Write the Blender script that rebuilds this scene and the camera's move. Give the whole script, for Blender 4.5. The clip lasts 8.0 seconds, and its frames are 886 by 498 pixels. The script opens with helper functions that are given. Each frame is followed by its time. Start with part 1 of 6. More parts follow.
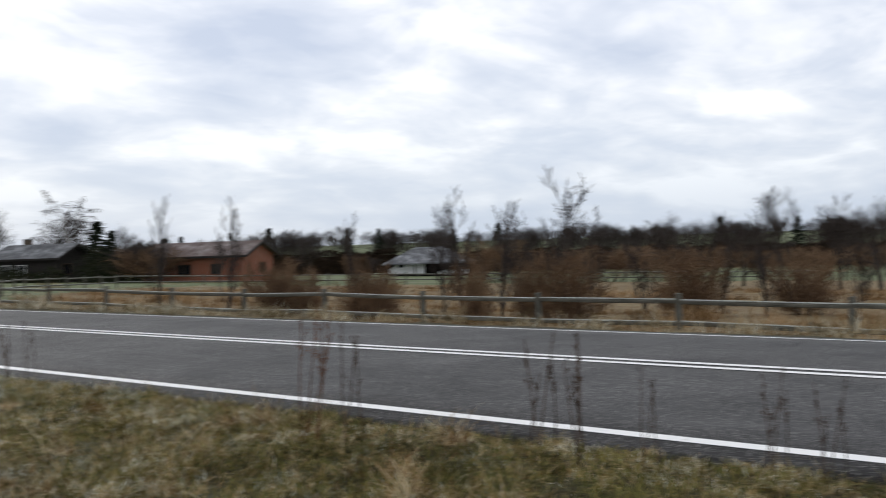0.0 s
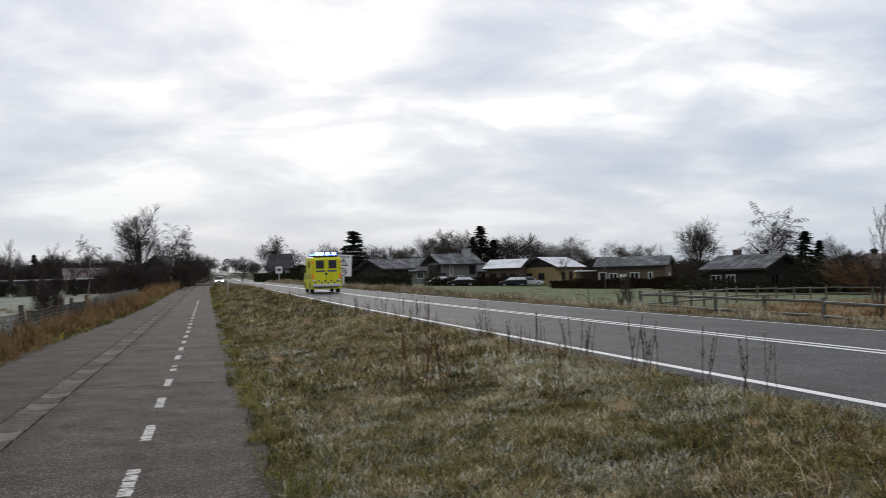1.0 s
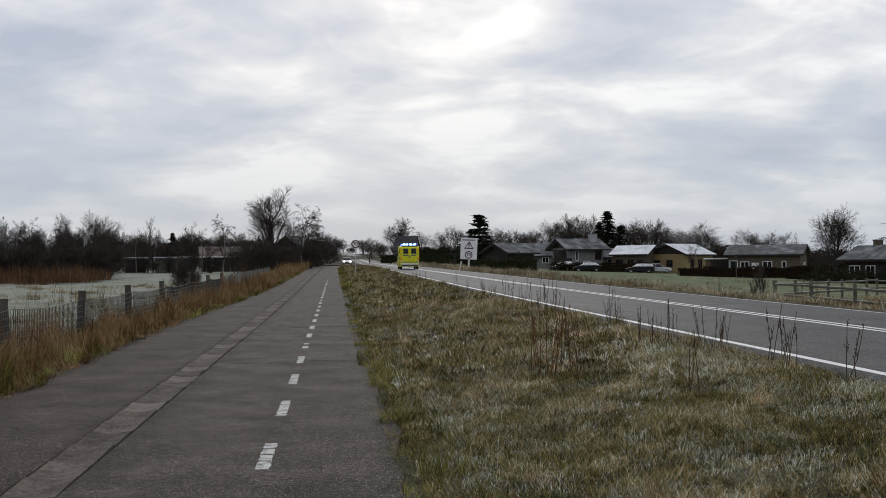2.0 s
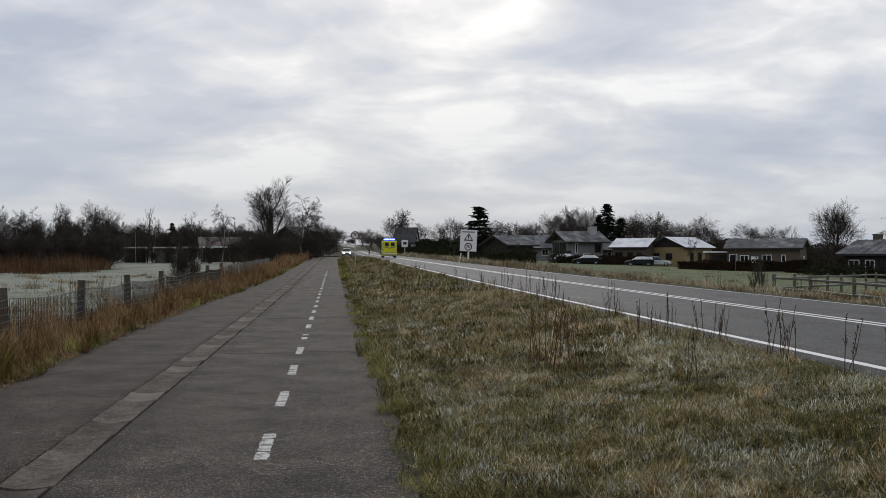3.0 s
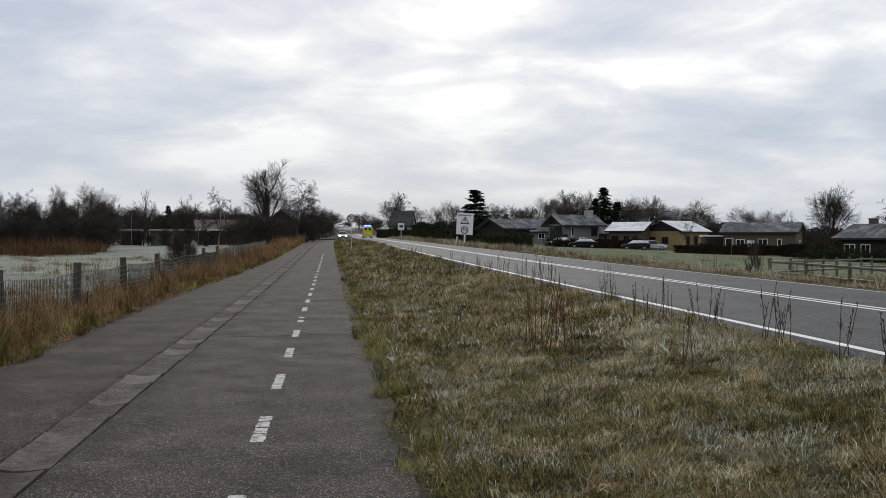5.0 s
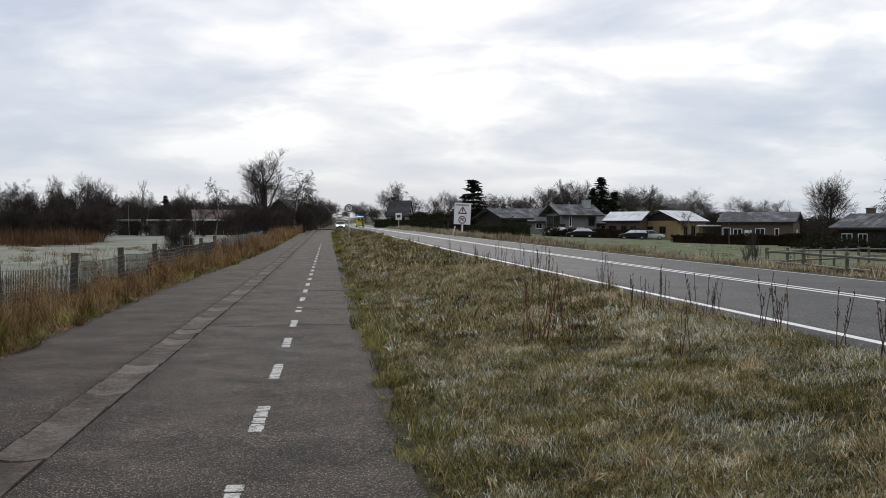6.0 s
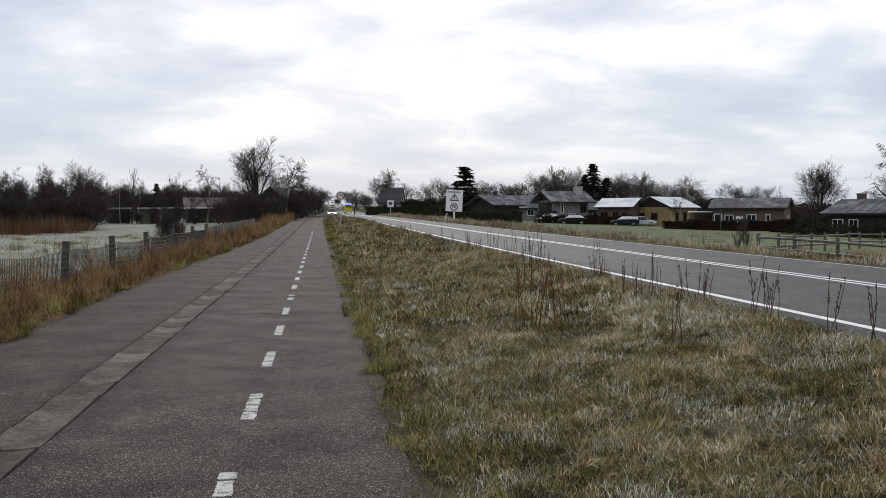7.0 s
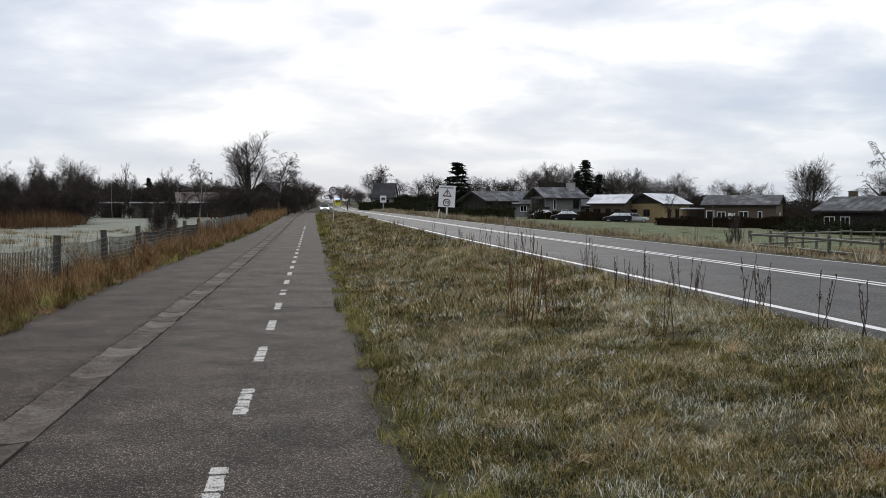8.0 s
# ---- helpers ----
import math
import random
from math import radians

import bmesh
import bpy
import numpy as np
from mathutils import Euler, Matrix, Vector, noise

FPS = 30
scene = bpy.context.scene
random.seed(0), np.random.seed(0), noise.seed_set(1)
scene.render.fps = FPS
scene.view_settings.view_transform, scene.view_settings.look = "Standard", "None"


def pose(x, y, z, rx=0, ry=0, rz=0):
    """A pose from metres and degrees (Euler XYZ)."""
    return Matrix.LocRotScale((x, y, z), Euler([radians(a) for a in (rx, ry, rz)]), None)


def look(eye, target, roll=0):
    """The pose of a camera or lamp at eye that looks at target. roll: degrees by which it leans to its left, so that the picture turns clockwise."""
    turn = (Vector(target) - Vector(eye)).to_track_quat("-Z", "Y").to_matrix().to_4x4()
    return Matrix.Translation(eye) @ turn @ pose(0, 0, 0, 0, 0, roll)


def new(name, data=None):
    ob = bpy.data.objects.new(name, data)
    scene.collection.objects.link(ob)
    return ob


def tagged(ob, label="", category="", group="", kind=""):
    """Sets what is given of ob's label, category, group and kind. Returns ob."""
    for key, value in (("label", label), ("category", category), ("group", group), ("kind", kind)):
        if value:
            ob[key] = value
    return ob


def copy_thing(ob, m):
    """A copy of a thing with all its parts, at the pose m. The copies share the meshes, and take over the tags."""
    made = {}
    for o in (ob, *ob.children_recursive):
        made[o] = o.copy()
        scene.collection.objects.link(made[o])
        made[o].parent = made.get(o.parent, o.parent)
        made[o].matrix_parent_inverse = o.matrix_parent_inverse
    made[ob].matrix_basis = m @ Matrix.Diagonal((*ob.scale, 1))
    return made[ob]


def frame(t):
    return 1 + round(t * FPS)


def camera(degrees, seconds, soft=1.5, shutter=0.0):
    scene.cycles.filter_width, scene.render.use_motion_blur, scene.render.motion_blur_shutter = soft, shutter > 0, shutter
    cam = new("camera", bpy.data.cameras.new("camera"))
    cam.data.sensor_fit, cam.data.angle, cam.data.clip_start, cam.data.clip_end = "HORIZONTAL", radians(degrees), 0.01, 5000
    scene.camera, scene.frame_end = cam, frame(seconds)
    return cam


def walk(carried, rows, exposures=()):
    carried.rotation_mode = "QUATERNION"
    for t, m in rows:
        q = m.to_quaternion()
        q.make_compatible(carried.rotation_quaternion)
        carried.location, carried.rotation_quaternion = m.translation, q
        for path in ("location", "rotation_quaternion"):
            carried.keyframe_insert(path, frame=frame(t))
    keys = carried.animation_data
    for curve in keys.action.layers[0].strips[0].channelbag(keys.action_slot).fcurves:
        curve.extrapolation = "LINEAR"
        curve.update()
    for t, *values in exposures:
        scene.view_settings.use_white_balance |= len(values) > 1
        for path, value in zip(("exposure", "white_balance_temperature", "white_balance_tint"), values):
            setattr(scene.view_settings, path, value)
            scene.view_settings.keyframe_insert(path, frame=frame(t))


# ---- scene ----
SHUTTER = 0.16
cam = camera(46.0, 8.0, soft=0.85, shutter=SHUTTER)
EYE = 1.7
# seconds, x, y, yaw to the left of +y, pitch, lean
PATH = [
    (0, -0.09, -0.92, -50.00, -0.34, -1.92),
    (0.3, 0.02, -0.50, -35.56, -0.51, -2.27),
    (0.5, 0.17, -0.08, -26.61, 0.35, -2.39),
    (0.7, 0.13, 0.02, -19.83, 1.18, -2.43),
    (1, 0.01, -0.05, -12.76, 1.42, -1.63),
    (1.5, -0.07, 0.00, -7.27, 1.44, -0.14),
    (2, -0.07, 0.00, -5.90, 0.66, -0.51),
    (3.5, -0.07, 0.00, -5.97, 0.12, -0.01),
    (4, -0.07, 0.00, -6.02, -0.13, 0.01),
    (4.5, -0.07, 0.00, -6.09, -0.45, -0.02),
    (6, -0.07, 0.00, -6.25, -1.27, -0.07),
    (6.5, -0.07, 0.00, -6.51, -1.67, -0.13),
    (7, -0.07, 0.00, -6.69, -1.98, -0.27),
    (7.5, -0.07, 0.00, -6.78, -2.14, -0.29),
    (8, -0.07, 0.00, -7.10, -2.22, -0.02),
]


def camera_pose(x, y, yaw, pitch, lean):
    return pose(x, y, EYE, 0, 0, yaw) @ pose(0, 0, 0, 90 + pitch, 0, 0) @ pose(0, 0, 0, 0, 0, lean)


walk(cam, [(t, camera_pose(*r)) for t, *r in PATH], [(0, 0.22), (0.5, 0.12), (1, -0.03), (1.5, -0.15), (2, -0.24), (3.5, -0.27), (4.5, -0.16), (6, 0.03), (8, 0.12)])

# ---- sky and light ----
SUN_AZ, SUN_EL = 2.0, 24.0      # degrees to the right of +y, above the horizon


def build_world():
    w = bpy.data.worlds.new("overcast_sky")
    scene.world = w
    w.use_nodes = True
    nt = w.node_tree
    nt.nodes.clear()
    N, L = nt.nodes.new, nt.links.new
    out, bg = N("ShaderNodeOutputWorld"), N("ShaderNodeBackground")
    sky = N("ShaderNodeTexSky")
    sky.sky_type, sky.sun_disc = "NISHITA", False
    sky.sun_elevation, sky.sun_rotation = radians(SUN_EL), radians(SUN_AZ)
    dim = N("ShaderNodeVectorMath"); dim.operation = "SCALE"; dim.inputs["Scale"].default_value = 0.10
    L(sky.outputs[0], dim.inputs[0])
    tc = N("ShaderNodeTexCoord")
    sep = N("ShaderNodeSeparateXYZ"); L(tc.outputs["Generated"], sep.inputs[0])

    def m(op, a, b=None, c=None, clamp=False):
        n = N("ShaderNodeMath"); n.operation, n.use_clamp = op, clamp
        for i, v in enumerate((a, b, c)):
            if v is None:
                continue
            if isinstance(v, (int, float)):
                n.inputs[i].default_value = v
            else:
                L(v, n.inputs[i])
        return n.outputs[0]

    z = m("MAXIMUM", sep.outputs[2], 0.0)
    zz = m("ADD", z, 0.24)
    px, py = m("DIVIDE", sep.outputs[0], zz), m("DIVIDE", sep.outputs[1], zz)
    comb = N("ShaderNodeCombineXYZ")
    L(px, comb.inputs[0]); L(py, comb.inputs[1])

    def cloud(scale, detail, seed, rough=0.55, dist=0.4, sy=1.0):
        mp = N("ShaderNodeMapping"); mp.inputs["Scale"].default_value = (scale, scale * sy, 1)
        mp.inputs["Location"].default_value = (seed, seed * 1.7, seed)
        L(comb.outputs[0], mp.inputs[0])
        n = N("ShaderNodeTexNoise"); n.inputs["Scale"].default_value = 1.0
        n.inputs["Detail"].default_value, n.inputs["Roughness"].default_value = detail, rough
        n.inputs["Distortion"].default_value = dist
        L(mp.outputs[0], n.inputs[0])
        return n.outputs[0]

    big, mid, fine = cloud(1.15, 2, 3.1, sy=1.2), cloud(2.6, 4, 8.4, sy=1.15), cloud(7.5, 4, 1.3, sy=1.2)
    mixv = m("ADD", m("MULTIPLY", big, 0.55), m("ADD", m("MULTIPLY", mid, 0.35), m("MULTIPLY", fine, 0.10)))
    ramp = N("ShaderNodeValToRGB")
    els = ramp.color_ramp.elements
    els[0].position, els[0].color = 0.38, (0.54, 0.60, 0.73, 1)
    els[1].position, els[1].color = 0.585, (1.22, 1.21, 1.20, 1)
    e = els.new(0.47); e.color = (0.72, 0.76, 0.85, 1)
    e = els.new(0.53); e.color = (0.93, 0.94, 0.975, 1)
    L(mixv, ramp.inputs[0])
    # even pale deck towards the horizon
    hz = m("SUBTRACT", 1.0, m("MULTIPLY", z, 4.0, clamp=True), clamp=True)
    hz = m("MULTIPLY", m("POWER", hz, 1.6), 0.92)
    mh = N("ShaderNodeMix"); mh.data_type = "RGBA"
    mh.inputs[7].default_value = (0.505, 0.58, 0.69, 1)
    L(hz, mh.inputs[0]); L(ramp.outputs[0], mh.inputs[6])
    # the deck thins towards the hidden sun
    deck = N("ShaderNodeMix"); deck.data_type = "RGBA"; deck.inputs[0].default_value = 0.94
    L(dim.outputs[0], deck.inputs[6]); L(mh.outputs[2], deck.inputs[7])
    L(deck.outputs[2], bg.inputs[0])
    bg.inputs[1].default_value = 1.0
    L(bg.outputs[0], out.inputs[0])


build_world()
sun = new("sun", bpy.data.lights.new("sun", "SUN"))
sun.data.energy, sun.data.angle, sun.data.color = 0.5, radians(25), (1.0, 0.96, 0.9)
sun.matrix_world = look((0, 0, 50), (-50 * math.sin(radians(SUN_AZ)), -50 * math.cos(radians(SUN_AZ)), 50 - 50 * math.tan(radians(SUN_EL))))
scene.view_settings.exposure = 0.0

# ---- materials ----
def material(name, colours, scale=4.0, rough=0.8, bump=0.0, bump_scale=40.0, metal=0.0, fine=0.35, island=0.0, stretch=(1, 1, 1), spec=0.2, positions=None, per_object=0.0, patchy=1.0):
    """Two scales of noise over a ramp of colours; island: how far single pieces stray in brightness."""
    mt = bpy.data.materials.new(name)
    mt.use_nodes = True
    nt = mt.node_tree
    N, L = nt.nodes.new, nt.links.new
    b = nt.nodes["Principled BSDF"]
    b.inputs["Roughness"].default_value, b.inputs["Metallic"].default_value = rough, metal
    b.inputs["Specular IOR Level"].default_value = spec
    geo = N("ShaderNodeNewGeometry")
    mp = N("ShaderNodeMapping"); mp.inputs["Scale"].default_value = stretch
    L(geo.outputs["Position"], mp.inputs[0])

    def noise_of(s, d=4, r=0.6):
        n = N("ShaderNodeTexNoise")
        n.inputs["Scale"].default_value, n.inputs["Detail"].default_value, n.inputs["Roughness"].default_value = s, d, r
        L(mp.outputs[0], n.inputs[0])
        return n.outputs[0]

    a, f = noise_of(scale), noise_of(scale * 9, 3)
    mx = N("ShaderNodeMix"); mx.data_type = "FLOAT"; mx.inputs[0].default_value = fine
    L(a, mx.inputs[2]); L(f, mx.inputs[3])
    val = mx.outputs[0]
    if patchy != 1.0:
        st = N("ShaderNodeMath"); st.operation = "MULTIPLY_ADD"; st.inputs[1].default_value, st.inputs[2].default_value = patchy, 0.5 - 0.5 * patchy
        L(val, st.inputs[0]); val = st.outputs[0]
    if island:
        ad = N("ShaderNodeMath"); ad.operation = "MULTIPLY_ADD"; ad.inputs[1].default_value = island
        off = N("ShaderNodeMath"); off.operation = "SUBTRACT"; off.inputs[1].default_value = island / 2
        L(geo.outputs["Random Per Island"], ad.inputs[0]); L(val, ad.inputs[2]); L(ad.outputs[0], off.inputs[0])
        val = off.outputs[0]
    if per_object:
        oi = N("ShaderNodeObjectInfo")
        ad = N("ShaderNodeMath"); ad.operation = "MULTIPLY_ADD"; ad.inputs[1].default_value = per_object
        off = N("ShaderNodeMath"); off.operation = "SUBTRACT"; off.inputs[1].default_value = per_object / 2
        L(oi.outputs["Random"], ad.inputs[0]); L(val, ad.inputs[2]); L(ad.outputs[0], off.inputs[0])
        val = off.outputs[0]
    ramp = N("ShaderNodeValToRGB")
    els = ramp.color_ramp.elements
    n = len(colours)
    pos = positions or [0.34 + 0.32 * i / max(1, n - 1) for i in range(n)]
    els[0].position, els[0].color = pos[0], (*colours[0], 1)
    els[1].position, els[1].color = pos[-1], (*colours[-1], 1)
    for p, c in list(zip(pos, colours))[1:-1]:
        e = els.new(p); e.color = (*c, 1)
    L(val, ramp.inputs[0]); L(ramp.outputs[0], b.inputs["Base Color"])
    if bump:
        bn = N("ShaderNodeBump"); bn.inputs["Strength"].default_value = bump; bn.inputs["Distance"].default_value = 0.02
        L(noise_of(bump_scale, 4), bn.inputs["Height"]); L(bn.outputs[0], b.inputs["Normal"])
    return mt


def plain(name, colour, rough=0.5, metal=0.0, glow=0.0, spec=0.5, glow_colour=None):
    mt = bpy.data.materials.new(name)
    mt.use_nodes = True
    b = mt.node_tree.nodes["Principled BSDF"]
    b.inputs["Base Color"].default_value = (*colour, 1)
    b.inputs["Roughness"].default_value, b.inputs["Metallic"].default_value = rough, metal
    b.inputs["Specular IOR Level"].default_value = spec
    if glow:
        b.inputs["Emission Color"].default_value = (*(glow_colour or colour), 1)
        b.inputs["Emission Strength"].default_value = glow
    return mt


def asphalt(name, dark, light, chip, chip_size, streak=False, wet=0.75, spec=0.18, few=0.72):
    """Aggregate with pale chips, broad patches and wheel-track streaks."""
    mt = material(name, [dark, light], scale=0.7, rough=wet, bump=0.5, bump_scale=90, fine=0.5, stretch=(1.3, 0.035, 1) if streak else (1, 1, 1), spec=spec)
    nt = mt.node_tree
    N, L = nt.nodes.new, nt.links.new
    geo = N("ShaderNodeNewGeometry")
    vo = N("ShaderNodeTexVoronoi"); vo.inputs["Scale"].default_value = chip_size
    L(geo.outputs["Position"], vo.inputs[0])
    sepc = N("ShaderNodeSeparateColor"); L(vo.outputs["Color"], sepc.inputs[0])
    gt = N("ShaderNodeMapRange"); gt.inputs[1].default_value, gt.inputs[2].default_value = few, few + 0.14
    gt.inputs[3].default_value, gt.inputs[4].default_value = 0.0, 0.8
    L(sepc.outputs[0], gt.inputs[0])
    mx = N("ShaderNodeMix"); mx.data_type = "RGBA"; mx.inputs[7].default_value = (*chip, 1)
    b = nt.nodes["Principled BSDF"]
    old = b.inputs["Base Color"].links[0].from_socket
    L(gt.outputs[0], mx.inputs[0]); L(old, mx.inputs[6])
    # broad worn and damp patches over chips and binder alike
    wear = N("ShaderNodeTexNoise"); wear.inputs["Scale"].default_value, wear.inputs["Detail"].default_value, wear.inputs["Roughness"].default_value = 1.1, 5.0, 0.62
    L(geo.outputs["Position"], wear.inputs[0])
    wr = N("ShaderNodeMapRange"); wr.inputs[1].default_value, wr.inputs[2].default_value = 0.32, 0.68
    wr.inputs[3].default_value, wr.inputs[4].default_value = 0.60, 1.40
    L(wear.outputs[0], wr.inputs[0])
    sc = N("ShaderNodeVectorMath"); sc.operation = "SCALE"
    L(mx.outputs[2], sc.inputs[0]); L(wr.outputs[0], sc.inputs["Scale"]); L(sc.outputs[0], b.inputs["Base Color"])
    return mt


M_ROAD = asphalt("road_asphalt", (0.027, 0.0265, 0.027), (0.050, 0.0485, 0.0485), (0.17, 0.165, 0.16), 70, streak=True, wet=0.62, spec=0.17, few=0.80)
M_PATH = asphalt("path_asphalt", (0.022, 0.0175, 0.0145), (0.052, 0.042, 0.0355), (0.36, 0.31, 0.265), 135, spec=0.09, wet=0.75, few=0.82)
M_STRIP = asphalt("old_path_asphalt", (0.022, 0.0170, 0.014), (0.055, 0.0430, 0.036), (0.31, 0.26, 0.22), 125, spec=0.09, wet=0.75, few=0.84)
M_PAINT = material("worn_white_paint", [(0.35, 0.35, 0.34), (0.74, 0.74, 0.73)], scale=3, rough=0.55, positions=[0.25, 0.45])
M_DASH = material("flaking_white_paint", [(0.05, 0.046, 0.042), (0.50, 0.49, 0.47)], scale=9, rough=0.7, positions=[0.42, 0.50], fine=0.5)
M_GROUND = material("frosty_soil_and_turf", [(0.018, 0.014, 0.006), (0.034, 0.028, 0.012), (0.050, 0.046, 0.022), (0.08, 0.08, 0.06)], scale=0.9, rough=0.95, bump=0.8, bump_scale=14, fine=0.5)
M_CONCRETE = material("weathered_gutter_concrete", [(0.055, 0.046, 0.039), (0.115, 0.098, 0.085), (0.19, 0.168, 0.148)], scale=3.5, rough=0.9, bump=0.7, bump_scale=60, per_object=0.22, fine=0.5, spec=0.1)


# ---- mesh tools ----
class Shape:
    """Gathers vertices and faces."""

    def __init__(self):
        self.v, self.f = [], []

    def add(self, verts, faces):
        o = len(self.v)
        self.v += [tuple(p) for p in verts]
        self.f += [tuple(i + o for i in q) for q in faces]
        return self

    def box(self, cx, cy, cz, sx, sy, sz, m=None, bevel=0.0):
        """Box by centre and full size; bevel cuts the upright and top edges."""
        x, y, z = sx / 2, sy / 2, sz / 2
        if bevel <= 0:
            vs = [(i * x, j * y, k * z) for k in (-1, 1) for j in (-1, 1) for i in (-1, 1)]
            fs = [(0, 2, 3, 1), (4, 5, 7, 6), (0, 1, 5, 4), (2, 6, 7, 3), (0, 4, 6, 2), (1, 3, 7, 5)]
        else:
            b = min(bevel, x * 0.9, y * 0.9, z * 0.9)
            ring = lambda dx, dy, zz: [(dx, -dy + b, zz), (dx, dy - b, zz), (dx - b, dy, zz), (-dx + b, dy, zz), (-dx, dy - b, zz), (-dx, -dy + b, zz), (-dx + b, -dy, zz), (dx - b, -dy, zz)]
            vs = ring(x - b, y - b, -z) + ring(x, y, -z + b) + ring(x, y, z - b) + ring(x - b, y - b, z)
            fs = [tuple(reversed(range(8))), tuple(range(24, 32))]
            for r in range(3):
                fs += [(r * 8 + i, r * 8 + (i + 1) % 8, r * 8 + 8 + (i + 1) % 8, r * 8 + 8 + i) for i in range(8)]
        vs = [Vector(p) + Vector((cx, cy, cz)) for p in vs]
        if m is not None:
            vs = [m @ p for p in vs]
        return self.add(vs, fs)

    def tube(self, pts, radii, sides=6, cap=True):
        """Tapered tube along points."""
        rings = []
        for i, p in enumerate(pts):
            p = Vector(p)
            d = (Vector(pts[min(i + 1, len(pts) - 1)]) - Vector(pts[max(i - 1, 0)])).normalized()
            u = d.cross(Vector((0.31, 0.17, 0.93))).normalized() if abs(d.z) < 0.9 else d.cross(Vector((1, 0.1, 0))).normalized()
            w = d.cross(u)
            rings.append([p + (u * math.cos(a) + w * math.sin(a)) * radii[i] for a in [2 * math.pi * k / sides for k in range(sides)]])
        vs = [q for r in rings for q in r]
        fs = [(i * sides + k, i * sides + (k + 1) % sides, (i + 1) * sides + (k + 1) % sides, (i + 1) * sides + k) for i in range(len(pts) - 1) for k in range(sides)]
        if cap:
            fs += [tuple(reversed(range(sides))), tuple(range(len(vs) - sides, len(vs)))]
        return self.add(vs, fs)

    def prism(self, outline, a, b, axis="x"):
        """Outline of (u, v) pairs pushed from a to b along an axis."""
        put = {"x": lambda u, v, w: (w, u, v), "y": lambda u, v, w: (u, w, v), "z": lambda u, v, w: (u, v, w)}[axis]
        n = len(outline)
        vs = [put(u, v, a) for u, v in outline] + [put(u, v, b) for u, v in outline]
        fs = [tuple(reversed(range(n))), tuple(range(n, 2 * n))] + [(i, (i + 1) % n, n + (i + 1) % n, n + i) for i in range(n)]
        return self.add(vs, fs)

    def mesh(self, name, mat, smooth=False):
        me = bpy.data.meshes.new(name)
        me.from_pydata(self.v, [], self.f)
        me.materials.append(mat)
        if smooth:
            me.shade_smooth()
        bm = bmesh.new(); bm.from_mesh(me)
        bmesh.ops.recalc_face_normals(bm, faces=bm.faces)
        bm.to_mesh(me); bm.free()
        return me


def part(name, shape, mat, parent=None, label="", smooth=False, at=None):
    ob = new(name, shape if isinstance(shape, bpy.types.Mesh) else shape.mesh(name, mat, smooth))
    if parent is not None:
        ob.parent = parent
    if at is not None:
        ob.matrix_basis = at
    if label:
        ob["label"] = label
    return ob


def thing(name, label, category, at, group="", kind=""):
    ob = new(name)
    ob.matrix_basis = at
    return tagged(ob, label, category, group, kind)


def big_mesh(name, verts, faces, mat, smooth=False):
    """Mesh from arrays: faces are all triangles or all quads."""
    me = bpy.data.meshes.new(name)
    n = faces.shape[1]
    me.vertices.add(len(verts)); me.vertices.foreach_set("co", verts.astype(np.float32).ravel())
    me.loops.add(faces.size); me.loops.foreach_set("vertex_index", faces.astype(np.int32).ravel())
    me.polygons.add(len(faces)); me.polygons.foreach_set("loop_start", np.arange(0, faces.size, n, dtype=np.int32))
    me.update(calc_edges=True)
    me.materials.append(mat)
    if smooth:
        me.shade_smooth()
    return me


# ---- lie of the land ----
ROAD_Y = [-400, -100, 0, 50, 82, 165, 285, 400, 520, 640, 900, 3000]
ROAD_Z = [0.35, 0.35, 0.35, 0.45, 0.60, 0.90, 1.35, 2.60, 6.30, 8.0, 8.5, 8.5]
PATH_Y = [-400, 0, 40, 100, 190, 230, 285, 400, 520, 640, 900, 3000]
PATH_Z = [0.0, 0.0, 0.0, 0.42, 1.05, 1.2, 1.4, 2.6, 6.3, 8.0, 8.5, 8.5]
ROAD_L, ROAD_C, ROAD_R = 6.0, 9.12, 12.48      # edge line, middle, edge line
PATH_L, PATH_R, GUT_L, GUT_R = -4.05, 0.50, -2.56, -2.11


def smooth_interp(y, ys, zs):
    y = np.asarray(y, float)
    return sum(np.interp(y + d, ys, zs) for d in (-14, -7, 0, 7, 14)) / 5


def left_edge(y):
    """Where the growth by the wire fence ends and the asphalt begins."""
    return np.interp(y, [5, 15, 22, 34, 44, 66, 150], [-4.25, -4.33, -4.5, -4.5, -4.15, -3.8, -3.85])


def road_bend(y):
    y = np.asarray(y, float)
    return -7.0 * np.clip((y - 400) / 130, 0, 4) ** 2


def step(x, a, b):
    t = np.clip((x - a) / (b - a), 0, 1)
    return t * t * (3 - 2 * t)


def land(x, y):
    """Height of the ground."""
    x, y = np.asarray(x, float), np.asarray(y, float)
    rz, pz = smooth_interp(y, ROAD_Y, ROAD_Z), smooth_interp(y, PATH_Y, PATH_Z)
    u = x - road_bend(y)
    field = 0.05 - 0.0333 * np.clip(x, 13, 140) + 0.0072 * np.clip(y, -150, 420)
    field = np.where(y > 420, field + (rz - 2.9) * 0.8, field)
    z = np.where(u >= 0.9, pz + (rz - 0.04 - pz) * step(u, 0.9, 5.4), pz - 0.04)
    z = np.where(u > ROAD_R + 0.35, rz - 0.04 + (field - rz + 0.04) * step(u, ROAD_R + 0.35, ROAD_R + 6.5), z)
    left = pz - 0.12 - 0.25 * step(-u, 6, 14)
    z = np.where(u < PATH_L - 0.45, pz - 0.04 + (left - pz + 0.04) * step(-u, -PATH_L + 0.45, -PATH_L + 3), z)
    return z


